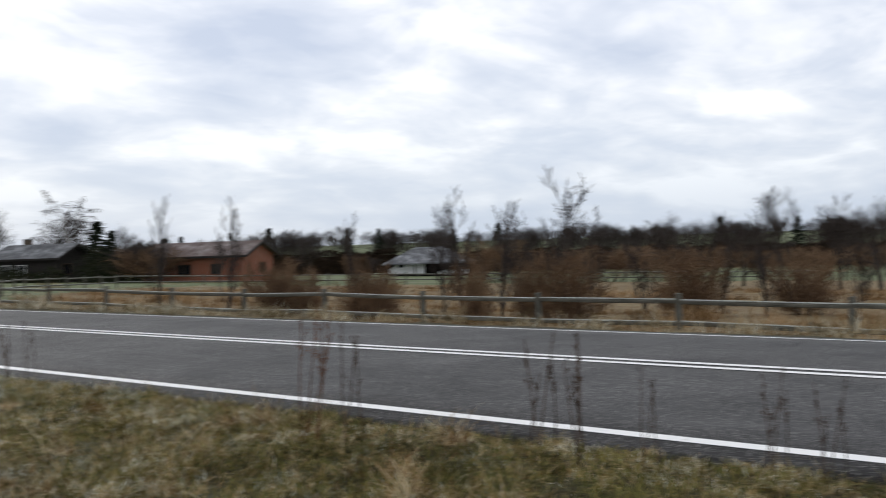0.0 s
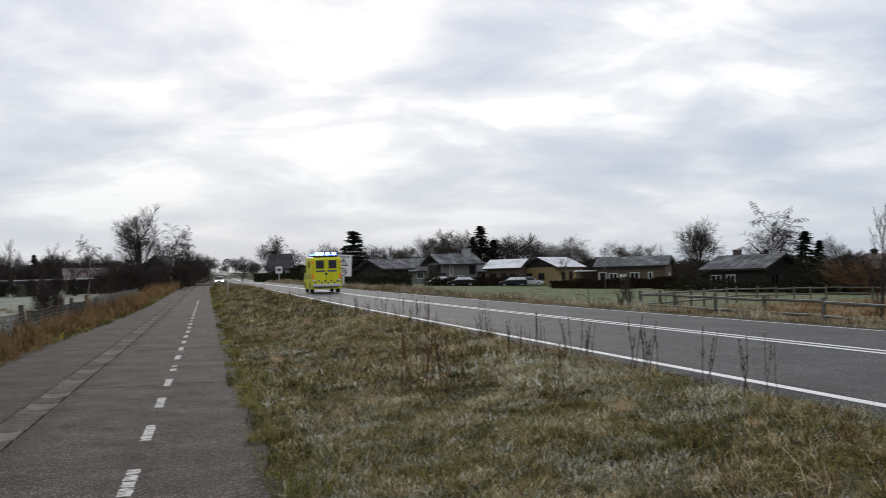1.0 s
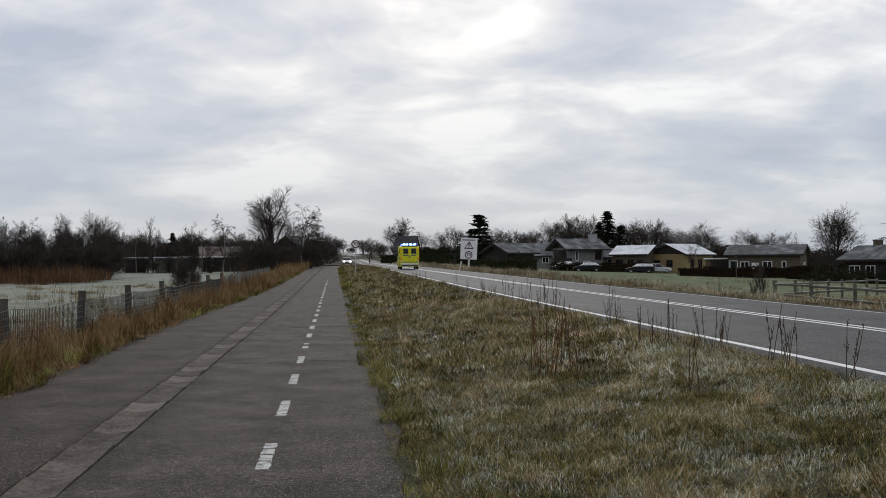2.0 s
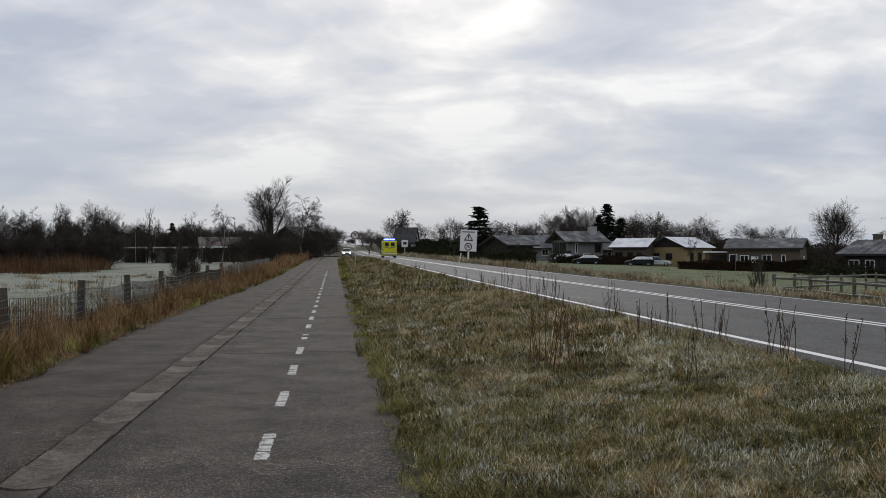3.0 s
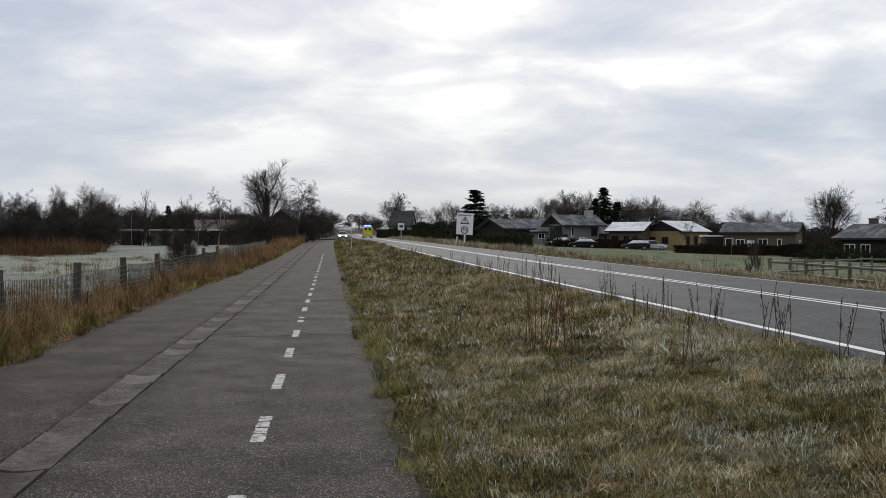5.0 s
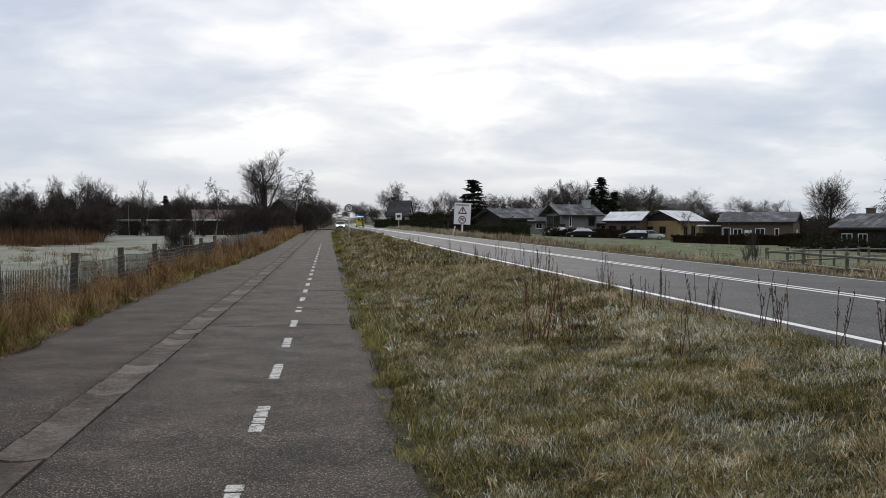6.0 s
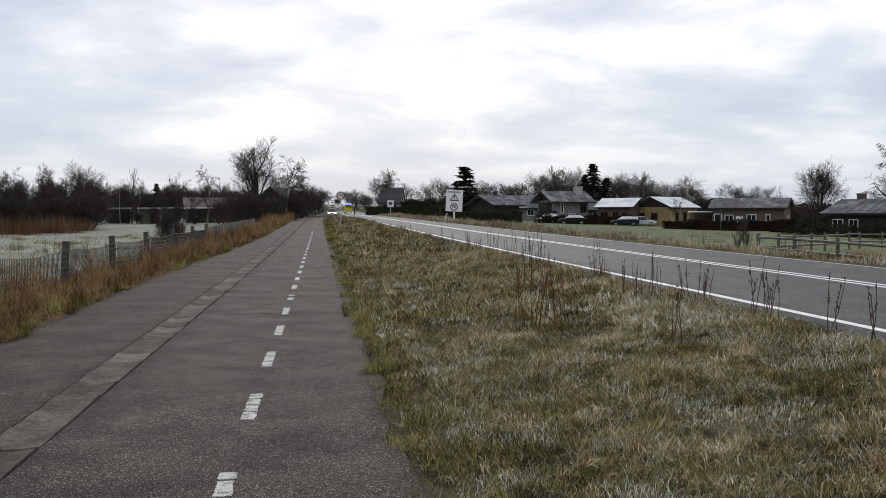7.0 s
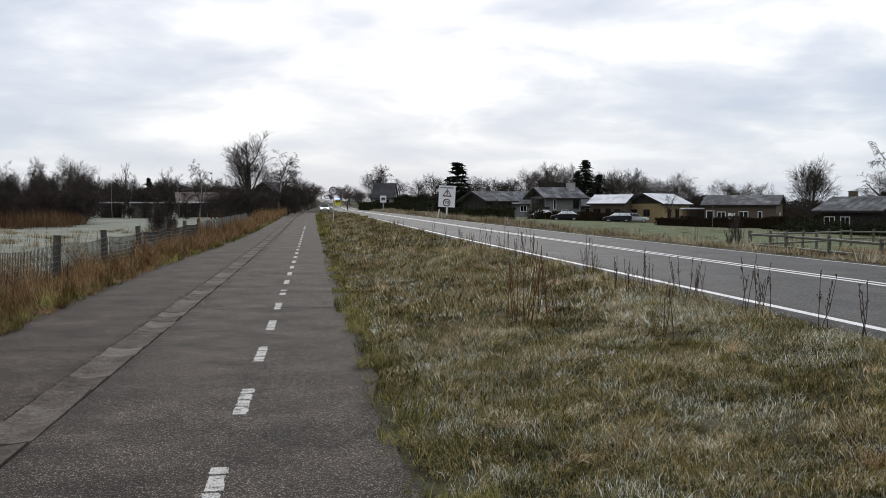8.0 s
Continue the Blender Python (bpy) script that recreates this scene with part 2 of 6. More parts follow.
def at_land(x, y):
    return float(land(x, y))


def bumps(x, y, s, seed=0.0):
    return np.array([noise.noise((float(a) * s + seed, float(b) * s - seed, seed)) for a, b in zip(np.ravel(x), np.ravel(y))]).reshape(np.shape(x))


def graded(a, b, near, far, reach):
    """Grid lines from a to b, close round zero and wide far away."""
    out, v = [0.0], 0.0
    while v < b:
        v += near + (far - near) * min(1, (abs(v) / reach) ** 2); out.append(v)
    v, low = 0.0, []
    while v > a:
        v -= near + (far - near) * min(1, (abs(v) / reach) ** 2); low.append(v)
    return np.array(low[::-1] + out)


def build_ground():
    xs = graded(-1600, 1600, 0.35, 120, 260)
    ys = graded(-900, 3000, 0.5, 120, 420)
    gx, gy = np.meshgrid(xs, ys)
    gz = land(gx, gy)
    near = (np.abs(gx) < 40) & (gy < 70) & (gy > -20)
    rough = np.where((gx > 1.0) & (gx < 5.6), 1.0, np.where((gx < PATH_L - 0.5) | (gx > ROAD_R + 1.5), 1.0, 0.0)) * near
    bz = np.zeros_like(gz)
    bz[near] = bumps(gx[near], gy[near], 0.9, 2.0) * 0.05 + bumps(gx[near], gy[near], 2.7, 5.0) * 0.03
    gz = gz + bz * rough
    v = np.stack([gx, gy, gz], -1).reshape(-1, 3)
    nx, ny = len(xs), len(ys)
    i = (np.arange(ny - 1)[:, None] * nx + np.arange(nx - 1)[None, :]).ravel()
    f = np.stack([i, i + 1, i + nx + 1, i + nx], -1)
    me = big_mesh("ground", v, f, M_GROUND, True)
    me.materials.append(M_FIELD_R); me.materials.append(M_FIELD_L); me.materials.append(M_PADDOCK)
    cx, cy = v[f].mean(1)[:, 0], v[f].mean(1)[:, 1]
    wob = 0.6 * np.sin(cy * 0.7) + 0.5 * np.sin(cy * 0.23 + 1)
    me.polygons.foreach_set("material_index", np.where((cx > 17.5 + wob) & (cx < 96) & (cy < 42 + (cx - 18.6) * 1.04) & (cy < 72 - (cx - 46.5) * 0.8), 3, np.where(cx > 18.5 + wob, 1, np.where(cx < -6.5 + wob * 0.5, 2, 0))).astype(np.int32))
    ob = new("ground", me)
    tagged(ob, "frosty winter grassland sloping gently away from the road", "ground", kind="structure")


def ribbon(name, lefts, rights, ys, height, mat, thick=0.0, bend=True, drop=0.0):
    """Strip along y between two edges; height(x, y) gives its top."""
    ys = np.asarray(ys, float)
    b = road_bend(ys) if bend else 0 * ys
    cols = np.linspace(0, 1, 9)
    l = np.broadcast_to(lefts, ys.shape) ; r = np.broadcast_to(rights, ys.shape)
    gx = l[:, None] + (r - l)[:, None] * cols[None, :]
    gy = np.repeat(ys[:, None], 9, 1)
    gz = height(gx, gy)
    if thick:
        gx = np.concatenate([gx[:, :1], gx, gx[:, -1:]], 1); gy = np.repeat(ys[:, None], 11, 1)
        gz = np.concatenate([gz[:, :1] - thick, gz, gz[:, -1:] - thick], 1)
    nx = gx.shape[1]
    v = np.stack([gx + b[:, None], gy, gz], -1).reshape(-1, 3)
    i = (np.arange(len(ys) - 1)[:, None] * nx + np.arange(nx - 1)[None, :]).ravel()
    return big_mesh(name, v, np.stack([i, i + 1, i + nx + 1, i + nx], -1), mat)


def road_top(x, y):
    c = np.clip(np.abs(x - ROAD_C) / 3.7, 0, 1.2)
    return smooth_interp(y, ROAD_Y, ROAD_Z) + 0.08 * (1 - c ** 2)


def path_top(x, y):
    return smooth_interp(y, PATH_Y, PATH_Z) + 0 * x



# ---- more materials ----
M_FIELD_R = material("frosty_green_field", [(0.045, 0.056, 0.022), (0.080, 0.102, 0.042), (0.115, 0.135, 0.070), (0.18, 0.178, 0.12)], scale=0.2, rough=0.95, bump=0.9, bump_scale=6, fine=0.5)
M_PADDOCK = material("rough_straw_paddock", [(0.07, 0.043, 0.020), (0.13, 0.088, 0.044), (0.17, 0.130, 0.068), (0.22, 0.190, 0.12)], scale=0.5, rough=0.95, bump=0.9, bump_scale=8, fine=0.5)
M_FIELD_L = material("pale_frosted_field", [(0.13, 0.135, 0.095), (0.20, 0.215, 0.175), (0.29, 0.305, 0.27)], scale=0.15, rough=0.95, bump=0.9, bump_scale=6, fine=0.5)
# near-black low end of the ramp paints deeper shadow among the blades
M_BLADE = material("frosty_verge_grass", [(0.020, 0.014, 0.006), (0.072, 0.080, 0.019), (0.165, 0.166, 0.048), (0.31, 0.195, 0.074), (0.46, 0.345, 0.175), (0.72, 0.72, 0.60)], scale=1.1, rough=0.75, fine=0.45, island=0.56, spec=0.12, patchy=2.1, positions=[0.26, 0.40, 0.52, 0.62, 0.74, 0.88])
M_FROSTBLADE = material("rime_white_grass", [(0.22, 0.21, 0.13), (0.46, 0.46, 0.36), (0.72, 0.73, 0.64)], scale=3.0, rough=0.8, island=0.4, spec=0.2)
M_TUSSOCK = material("bleached_rusty_straw", [(0.10, 0.050, 0.018), (0.26, 0.150, 0.058), (0.42, 0.30, 0.15), (0.58, 0.50, 0.33)], scale=1.6, rough=0.8, island=0.5, spec=0.12)
M_GREEN_BLADE = material("green_edge_grass", [(0.045, 0.046, 0.009), (0.14, 0.134, 0.022), (0.27, 0.22, 0.065)], scale=1.5, rough=0.7, island=0.3, spec=0.2)
M_STRAW = material("dead_tall_grass", [(0.07, 0.035, 0.012), (0.17, 0.095, 0.036), (0.29, 0.185, 0.09), (0.38, 0.29, 0.18)], scale=0.9, rough=0.8, island=0.34, fine=0.45, spec=0.15, patchy=1.9, positions=[0.2, 0.42, 0.62, 0.85])
M_FARSTRAW = material("frosted_roadside_grass", [(0.11, 0.08, 0.038), (0.24, 0.18, 0.092), (0.36, 0.29, 0.175), (0.45, 0.44, 0.35)], scale=0.5, rough=0.85, island=0.34, fine=0.4, spec=0.2)
M_REED = material("rust_brown_reeds", [(0.05, 0.026, 0.013), (0.11, 0.060, 0.029), (0.17, 0.105, 0.056)], scale=0.4, rough=0.85, island=0.3, spec=0.2)
M_STALK = material("dry_weed_stalk", [(0.028, 0.018, 0.012), (0.075, 0.045, 0.028)], scale=6, rough=0.85, island=0.2)
M_REDSTALK = material("reddish_dry_weed_stalk", [(0.05, 0.022, 0.012), (0.15, 0.065, 0.03)], scale=6, rough=0.85, island=0.2)
M_BARK = material("dark_winter_bark", [(0.022, 0.018, 0.015), (0.060, 0.050, 0.042)], scale=3, rough=0.9, bump=0.6, bump_scale=20)
M_TWIG = material("grey_brown_twigs", [(0.022, 0.017, 0.015), (0.062, 0.050, 0.043)], scale=1.2, rough=0.9, island=0.25)
M_BIRCH = material("pale_birch_bark", [(0.10, 0.09, 0.085), (0.36, 0.34, 0.32)], scale=5, rough=0.85, stretch=(1, 1, 0.4))
M_BROWNTWIG = material("russet_shrub_twigs", [(0.085, 0.050, 0.030), (0.20, 0.125, 0.070)], scale=1.2, rough=0.9, island=0.25)
M_NEEDLE = material("dark_conifer_needles", [(0.008, 0.012, 0.008), (0.028, 0.036, 0.022)], scale=1.5, rough=0.8, island=0.3, spec=0.04)
M_HEDGE = material("dark_evergreen_leaves", [(0.008, 0.012, 0.006), (0.022, 0.028, 0.013), (0.040, 0.038, 0.020)], scale=1.5, rough=0.7, island=0.3, spec=0.04)
M_BEECH = material("brown_beech_hedge_leaves", [(0.010, 0.007, 0.005), (0.030, 0.020, 0.012)], scale=1.5, rough=0.8, island=0.3, spec=0.04)
M_FENCEWOOD = material("weathered_grey_green_wood", [(0.055, 0.052, 0.041), (0.14, 0.134, 0.112)], scale=2, rough=0.85, bump=0.4, bump_scale=30, stretch=(1, 1, 3))
M_FROSTRAIL = material("frosted_rail_wood", [(0.26, 0.27, 0.24), (0.56, 0.58, 0.54)], scale=3, rough=0.9)
M_POSTWOOD = material("dark_weathered_post_wood", [(0.035, 0.03, 0.025), (0.10, 0.09, 0.075)], scale=3, rough=0.9, bump=0.5, bump_scale=30)
M_BLUEPLANK = material("faded_blue_grey_planks", [(0.075, 0.095, 0.10), (0.15, 0.18, 0.185)], scale=1.5, rough=0.85, per_object=0.3, stretch=(1, 1, 0.3))
M_WIRE = plain("galvanised_wire", (0.035, 0.034, 0.032), 0.8, 0.0)
M_STEEL = plain("galvanised_steel", (0.42, 0.43, 0.44), 0.5, 0.7)
M_SIGNWHITE = material("sign_white_sheet", [(0.62, 0.62, 0.63), (0.74, 0.74, 0.75)], scale=2, rough=0.45)
M_SIGNRED = plain("sign_red", (0.07, 0.014, 0.016), 0.5)
M_SIGNBLACK = plain("sign_black", (0.012, 0.012, 0.014), 0.5)
M_SIGNBACK = plain("sign_grey_edge", (0.25, 0.26, 0.27), 0.5, 0.4)
M_GLASS = plain("dark_window_glass", (0.010, 0.012, 0.015), 0.08, spec=0.35)
M_WHITEWOOD = material("white_painted_wood", [(0.58, 0.58, 0.57), (0.76, 0.76, 0.75)], scale=2, rough=0.6)
M_DARKWOOD = material("black_stained_boards", [(0.012, 0.010, 0.009), (0.035, 0.030, 0.027)], scale=2, rough=0.75, stretch=(6, 6, 0.5))
M_BROWNWOOD = material("brown_stained_boards", [(0.035, 0.022, 0.014), (0.075, 0.048, 0.030)], scale=2, rough=0.75, stretch=(6, 6, 0.5))


def masonry(name, a, b, mortar, rough=0.9):
    """Coursed brickwork in real sizes by upright position."""
    mt = material(name, [a, b], scale=2.5, rough=rough, fine=0.5)
    nt = mt.node_tree
    N, L = nt.nodes.new, nt.links.new
    tc = N("ShaderNodeTexCoord")
    sp = N("ShaderNodeSeparateXYZ"); L(tc.outputs["Object"], sp.inputs[0])
    ad = N("ShaderNodeMath"); ad.operation = "ADD"; L(sp.outputs[0], ad.inputs[0]); L(sp.outputs[1], ad.inputs[1])
    cb = N("ShaderNodeCombineXYZ"); L(ad.outputs[0], cb.inputs[0]); L(sp.outputs[2], cb.inputs[1])
    br = N("ShaderNodeTexBrick")
    br.inputs["Scale"].default_value = 1.0
    br.inputs["Brick Width"].default_value, br.inputs["Row Height"].default_value, br.inputs["Mortar Size"].default_value = 0.24, 0.067, 0.008
    br.inputs["Mortar"].default_value = (*mortar, 1)
    p = nt.nodes["Principled BSDF"]
    old = p.inputs["Base Color"].links[0].from_socket
    L(cb.outputs[0], br.inputs["Vector"]); L(old, br.inputs["Color1"]); L(old, br.inputs["Color2"]); L(br.outputs["Color"], p.inputs["Base Color"])
    return mt


M_YELLOWBRICK = masonry("yellow_brick", (0.19, 0.135, 0.055), (0.29, 0.215, 0.095), (0.24, 0.21, 0.15))
M_BROWNBRICK = masonry("brown_brick", (0.060, 0.042, 0.030), (0.11, 0.080, 0.056), (0.12, 0.105, 0.09))
M_REDBRICK = masonry("red_brick", (0.17, 0.045, 0.020), (0.26, 0.075, 0.034), (0.22, 0.17, 0.14))
M_STONEWALL = masonry("grey_washed_brick", (0.11, 0.11, 0.11), (0.19, 0.19, 0.185), (0.17, 0.17, 0.165))
M_RENDER = material("pale_grey_rendered_wall", [(0.22, 0.225, 0.225), (0.34, 0.345, 0.345)], scale=0.8, rough=0.9, bump=0.2, bump_scale=25)
M_SNOWROOF = material("frost_covered_roof_sheets", [(0.42, 0.43, 0.46), (0.66, 0.68, 0.71), (0.78, 0.79, 0.81)], scale=0.5, rough=0.85, bump=0.3, bump_scale=8)
M_GREYROOF = material("weathered_grey_roof_sheets", [(0.042, 0.044, 0.047), (0.095, 0.098, 0.105), (0.27, 0.28, 0.295)], scale=0.6, rough=0.85, bump=0.3, bump_scale=10)
M_DARKROOF = material("dark_roofing_felt", [(0.030, 0.030, 0.033), (0.070, 0.070, 0.075)], scale=0.6, rough=0.85)
M_PINKROOF = material("frosted_red_tile_roof", [(0.075, 0.052, 0.046), (0.125, 0.098, 0.092), (0.23, 0.21, 0.205)], scale=0.6, rough=0.9, bump=0.3, bump_scale=10)
M_YELLOWPAINT = material("ambulance_yellow_paint", [(0.54, 0.52, 0.014), (0.62, 0.60, 0.02)], scale=1, rough=0.35)
M_TYRE = plain("tyre_rubber", (0.012, 0.012, 0.013), 0.85)
M_RIM = plain("wheel_alloy", (0.35, 0.35, 0.36), 0.35, 0.8)
M_BLUEGLOW = plain("blue_warning_lamp", (0.15, 0.25, 1.0), 0.3, glow=9.0, glow_colour=(0.06, 0.12, 1.0))
M_BLUECORE = plain("blue_warning_lamp_core", (0.6, 0.75, 1.0), 0.3, glow=10.0, glow_colour=(0.10, 0.18, 1.0))
M_BLUEDIM = plain("blue_corner_lamp", (0.3, 0.4, 0.9), 0.3, glow=0.8, glow_colour=(0.15, 0.25, 1.0))
M_TAIL = plain("tail_lamp", (0.45, 0.04, 0.01), 0.3, glow=0.25, glow_colour=(1.0, 0.22, 0.03))
M_HEAD = plain("lit_headlamp", (0.9, 0.9, 0.85), 0.3, glow=16.0, glow_colour=(1.0, 0.96, 0.88))
M_BUMPER = plain("pale_grey_bumper", (0.45, 0.46, 0.47), 0.5)
M_BLACKPLASTIC = plain("black_plastic", (0.015, 0.015, 0.016), 0.6)
M_BLUECHECK = plain("dark_blue_reflective_film", (0.012, 0.03, 0.13), 0.4)
M_PLATE = plain("number_plate_yellow_white", (0.55, 0.54, 0.45), 0.5)


# ---- ground, road and path ----
LONG = np.concatenate([np.arange(-60, 120, 1.5), np.arange(120, 700, 6)])
build_ground()
road = new("road", ribbon("road", ROAD_L - 0.32, ROAD_R + 0.32, LONG, road_top, M_ROAD, thick=0.1))
tagged(road, "dark grey asphalt country road with white lines", "road", kind="structure")
PL = LONG[(LONG < 192)]
path = new("pavement", ribbon("pavement", GUT_R, PATH_R + 0.10 * np.sin(PL * 1.9) * np.cos(PL * 0.63), PL, path_top, M_PATH, thick=0.08, bend=False))
tagged(path, "worn grey asphalt cycle path with flaking centre dashes", "pavement", kind="structure")
strip = new("pavement", ribbon("side_strip", left_edge(PL) + 0.10 * np.sin(PL * 1.3) * np.cos(PL * 0.4 + 1), GUT_L, PL, path_top, M_STRIP, thick=0.08, bend=False))
tagged(strip, "older brownish asphalt strip beside the concrete gutter", "pavement", kind="structure")
for name, a, b, lab in (("edge_line", ROAD_L - 0.065, ROAD_L + 0.065, "white painted line along the road edge"), ("edge_line", ROAD_R - 0.05, ROAD_R + 0.05, "thin white painted line along the far road edge"),
                        ("centre_line", ROAD_C - 0.19, ROAD_C - 0.07, "double white painted centre line"), ("centre_line", ROAD_C + 0.07, ROAD_C + 0.19, "double white painted centre line")):
    part(name, ribbon(name, a, b, LONG, lambda x, y: road_top(x, y) + 0.005, M_PAINT), None, road, lab)


# ---- growth ----
def polar(bearing, dist):
    """Place on the ground by compass bearing from +y to the right and distance."""
    x, y = dist * math.sin(radians(bearing)), dist * math.cos(radians(bearing))
    return x, y, at_land(x, y)


def blades(xs, ys, zs, length, width, bend, rng, comb, twist=0.6):
    """Arched grass blades as three-step strips, combed over tuft by tuft."""
    n = len(xs)
    a = comb + rng.normal(0, 0.75, n)
    d = np.stack([np.cos(a), np.sin(a)], -1)
    s = np.stack([-d[:, 1], d[:, 0]], -1) * (width / 2)[:, None]
    base = np.stack([xs, ys, zs - 0.02], -1)
    lean = bend * rng.uniform(0.3, 1.3, n)
    # a blade is an arc whose slope turns steadily from the root to the tip
    turn0, turn1 = 0.55 * lean, 0.55 * lean + 1.5 * lean
    steps, p = [base], base.copy()
    curl = rng.normal(0, twist, n)
    for k in range(3):
        a3 = turn0 + (turn1 - turn0) * (k + 0.5) / 3
        q = p.copy()
        dd = np.stack([np.cos(a + curl * k), np.sin(a + curl * k)], -1)
        q[:, :2] += dd * (np.sin(a3) * length / 3)[:, None]; q[:, 2] += np.cos(a3) * length / 3
        q[:, 2] = np.maximum(q[:, 2], zs + 0.015)
        steps.append(q); p = q
    v = np.zeros((n, 7, 3))
    for k, (j, w) in enumerate(((0, -1), (0, 1), (1, -0.9), (1, 0.9), (2, -0.6), (2, 0.6), (3, 0))):
        v[:, k] = steps[j]; v[:, k, :2] += s * w
    f = np.array([[0, 1, 3], [0, 3, 2], [2, 3, 5], [2, 5, 4], [4, 5, 6]])[None] + (np.arange(n) * 7)[:, None, None]
    return v.reshape(-1, 3), f.reshape(-1, 3)


def clumped(n, x0, x1, y0, y1, rng, scale, power):
    """Points gathered in tufts."""
    m = max(3, int(n / 95))
    cx, cy = rng.uniform(x0, x1, m), rng.uniform(y0, y1, m)
    k = rng.integers(0, m, n)
    x, y = cx[k] + rng.normal(0, scale, n), cy[k] + rng.normal(0, scale, n)
    loose = rng.random(n) < power
    x = np.where(loose, rng.uniform(x0, x1, n), x); y = np.where(loose, rng.uniform(y0, y1, n), y)
    comb = rng.uniform(0, 2 * np.pi, m)[k] + np.where(loose, rng.uniform(0, 6.28, n), 0)
    tall = rng.uniform(0.55, 1.35, m)[k]
    return np.clip(x, x0, x1), np.clip(y, y0, y1), comb, tall


def grass(name, label, patches, mat, seed):
    """patches: count, x0, x1, y0, y1, blade length, blade width, bend, tuft radius"""
    rng = np.random.default_rng(seed)
    vs, fs, o = [], [], 0
    for n, x0, x1, y0, y1, ln, wd, bend, tuft in patches:
        x, y, comb, tall = clumped(n, x0, x1, y0, y1, rng, tuft, 0.12)
        if x1 < -3.8:
            x = x + left_edge(y) + 4.05
        wave = 1.0 + 0.38 * np.sin(x * 2.3 + 1.3 * np.sin(y * 0.9)) * np.sin(y * 1.7 + 1.1 * np.sin(x * 1.4))
        l = ln * rng.uniform(0.5, 1.3, n) * tall * wave
        hump = 0.45 * ln * (tall - 0.55)
        v, f = blades(x, y, land(x, y) + 0.01 + hump, l, wd * rng.uniform(0.6, 1.4, n), bend, rng, comb, 0.6 if bend < 1.2 else 1.1)
        vs.append(v); fs.append(f + o); o += len(v)
    ob = new(name, big_mesh(name, np.concatenate(vs), np.concatenate(fs), mat))
    return tagged(ob, label, "grass", kind="stuff")


def grow(rng, start, way, length, radius, level, top, wood, twigs, spec):
    """Limb with side limbs; the last levels go into the crown."""
    steps = 4 if level < 2 else (3 if level < top - 1 else (2 if level < top else 1))
    pts, rad, d, p = [Vector(start)], [radius], Vector(way).normalized(), Vector(start)
    for i in range(steps):
        d = (d + Vector((rng.uniform(-1, 1), rng.uniform(-1, 1), rng.uniform(-0.5, 0.8))) * spec["wander"] + Vector((0, 0, spec["lift"][min(level, 3)]))).normalized()
        p = p + d * (length / steps)
        pts.append(p.copy()); rad.append(radius * (1 - 0.72 * (i + 1) / steps))
    if level == top:
        u = d.orthogonal().normalized() * radius * 0.9; w = d.cross(u)
        twigs.add([pts[0] + u, pts[0] - u * 0.5 + w * 0.87, pts[0] - u * 0.5 - w * 0.87, pts[1]], [(0, 1, 3), (1, 2, 3), (2, 0, 3)])
        return
    (wood if level <= spec["wood"] else twigs).tube(pts, rad, 7 if level == 0 else (5 if level == 1 else 3), cap=False)
    if level >= top:
        return
    n = spec["kids"][min(level, len(spec["kids"]) - 1)]
    for k in range(n):
        t = spec["from"][min(level, 2)] + (1 - spec["from"][min(level, 2)]) * (k + rng.uniform(0.1, 0.9)) / n
        i = min(steps - 1, int(t * steps)); q = pts[i].lerp(pts[i + 1], t * steps - i)
        ax = (pts[i + 1] - pts[i]).normalized()
        side = ax.cross(Vector((rng.uniform(-1, 1), rng.uniform(-1, 1), rng.uniform(-1, 1)))).normalized()
        a = radians(rng.uniform(*spec["angle"]))
        r = max(spec["thin"], radius * (1 - 0.7 * t) * rng.uniform(0.45, 0.7))
        grow(rng, q, ax * math.cos(a) + side * math.sin(a), length * rng.uniform(*spec["short"]) * (1.15 - 0.45 * t), r, level + 1, top, wood, twigs, spec)


BROAD = dict(wander=0.14, lift=(0.2, 0.14, 0.09, 0.05), kids=(8, 7, 6, 6), angle=(32, 62), short=(0.6, 0.84), thin=0.016, wood=1, **{"from": (0.28, 0.25, 0.2)})
ASH = dict(wander=0.13, lift=(0.3, 0.16, 0.10, 0.06), kids=(9, 6, 6, 6), angle=(24, 52), short=(0.5, 0.74), thin=0.016, wood=1, **{"from": (0.22, 0.25, 0.2)})
BIRCH = dict(wander=0.16, lift=(0.35, 0.05, -0.25, -0.5), kids=(14, 6, 6, 5), angle=(28, 55), short=(0.34, 0.55), thin=0.016, wood=0, **{"from": (0.25, 0.2, 0.2)})
SLENDER = dict(wander=0.08, lift=(0.5, 0.35, 0.2, 0.1), kids=(18, 6, 4, 3), angle=(22, 48), short=(0.30, 0.46), thin=0.007, wood=0, **{"from": (0.12, 0.2, 0.2)})
SHRUB = dict(wander=0.25, lift=(0.15, 0.1, 0.05, 0.0), kids=(7, 7, 8, 3), angle=(18, 55), short=(0.55, 0.8), thin=0.009, wood=0, **{"from": (0.1, 0.15, 0.2)})


def mixed_mesh(name, shape, mat):
    me = bpy.data.meshes.new(name)
    me.from_pydata(shape.v, [], shape.f)
    me.materials.append(mat)
    return me


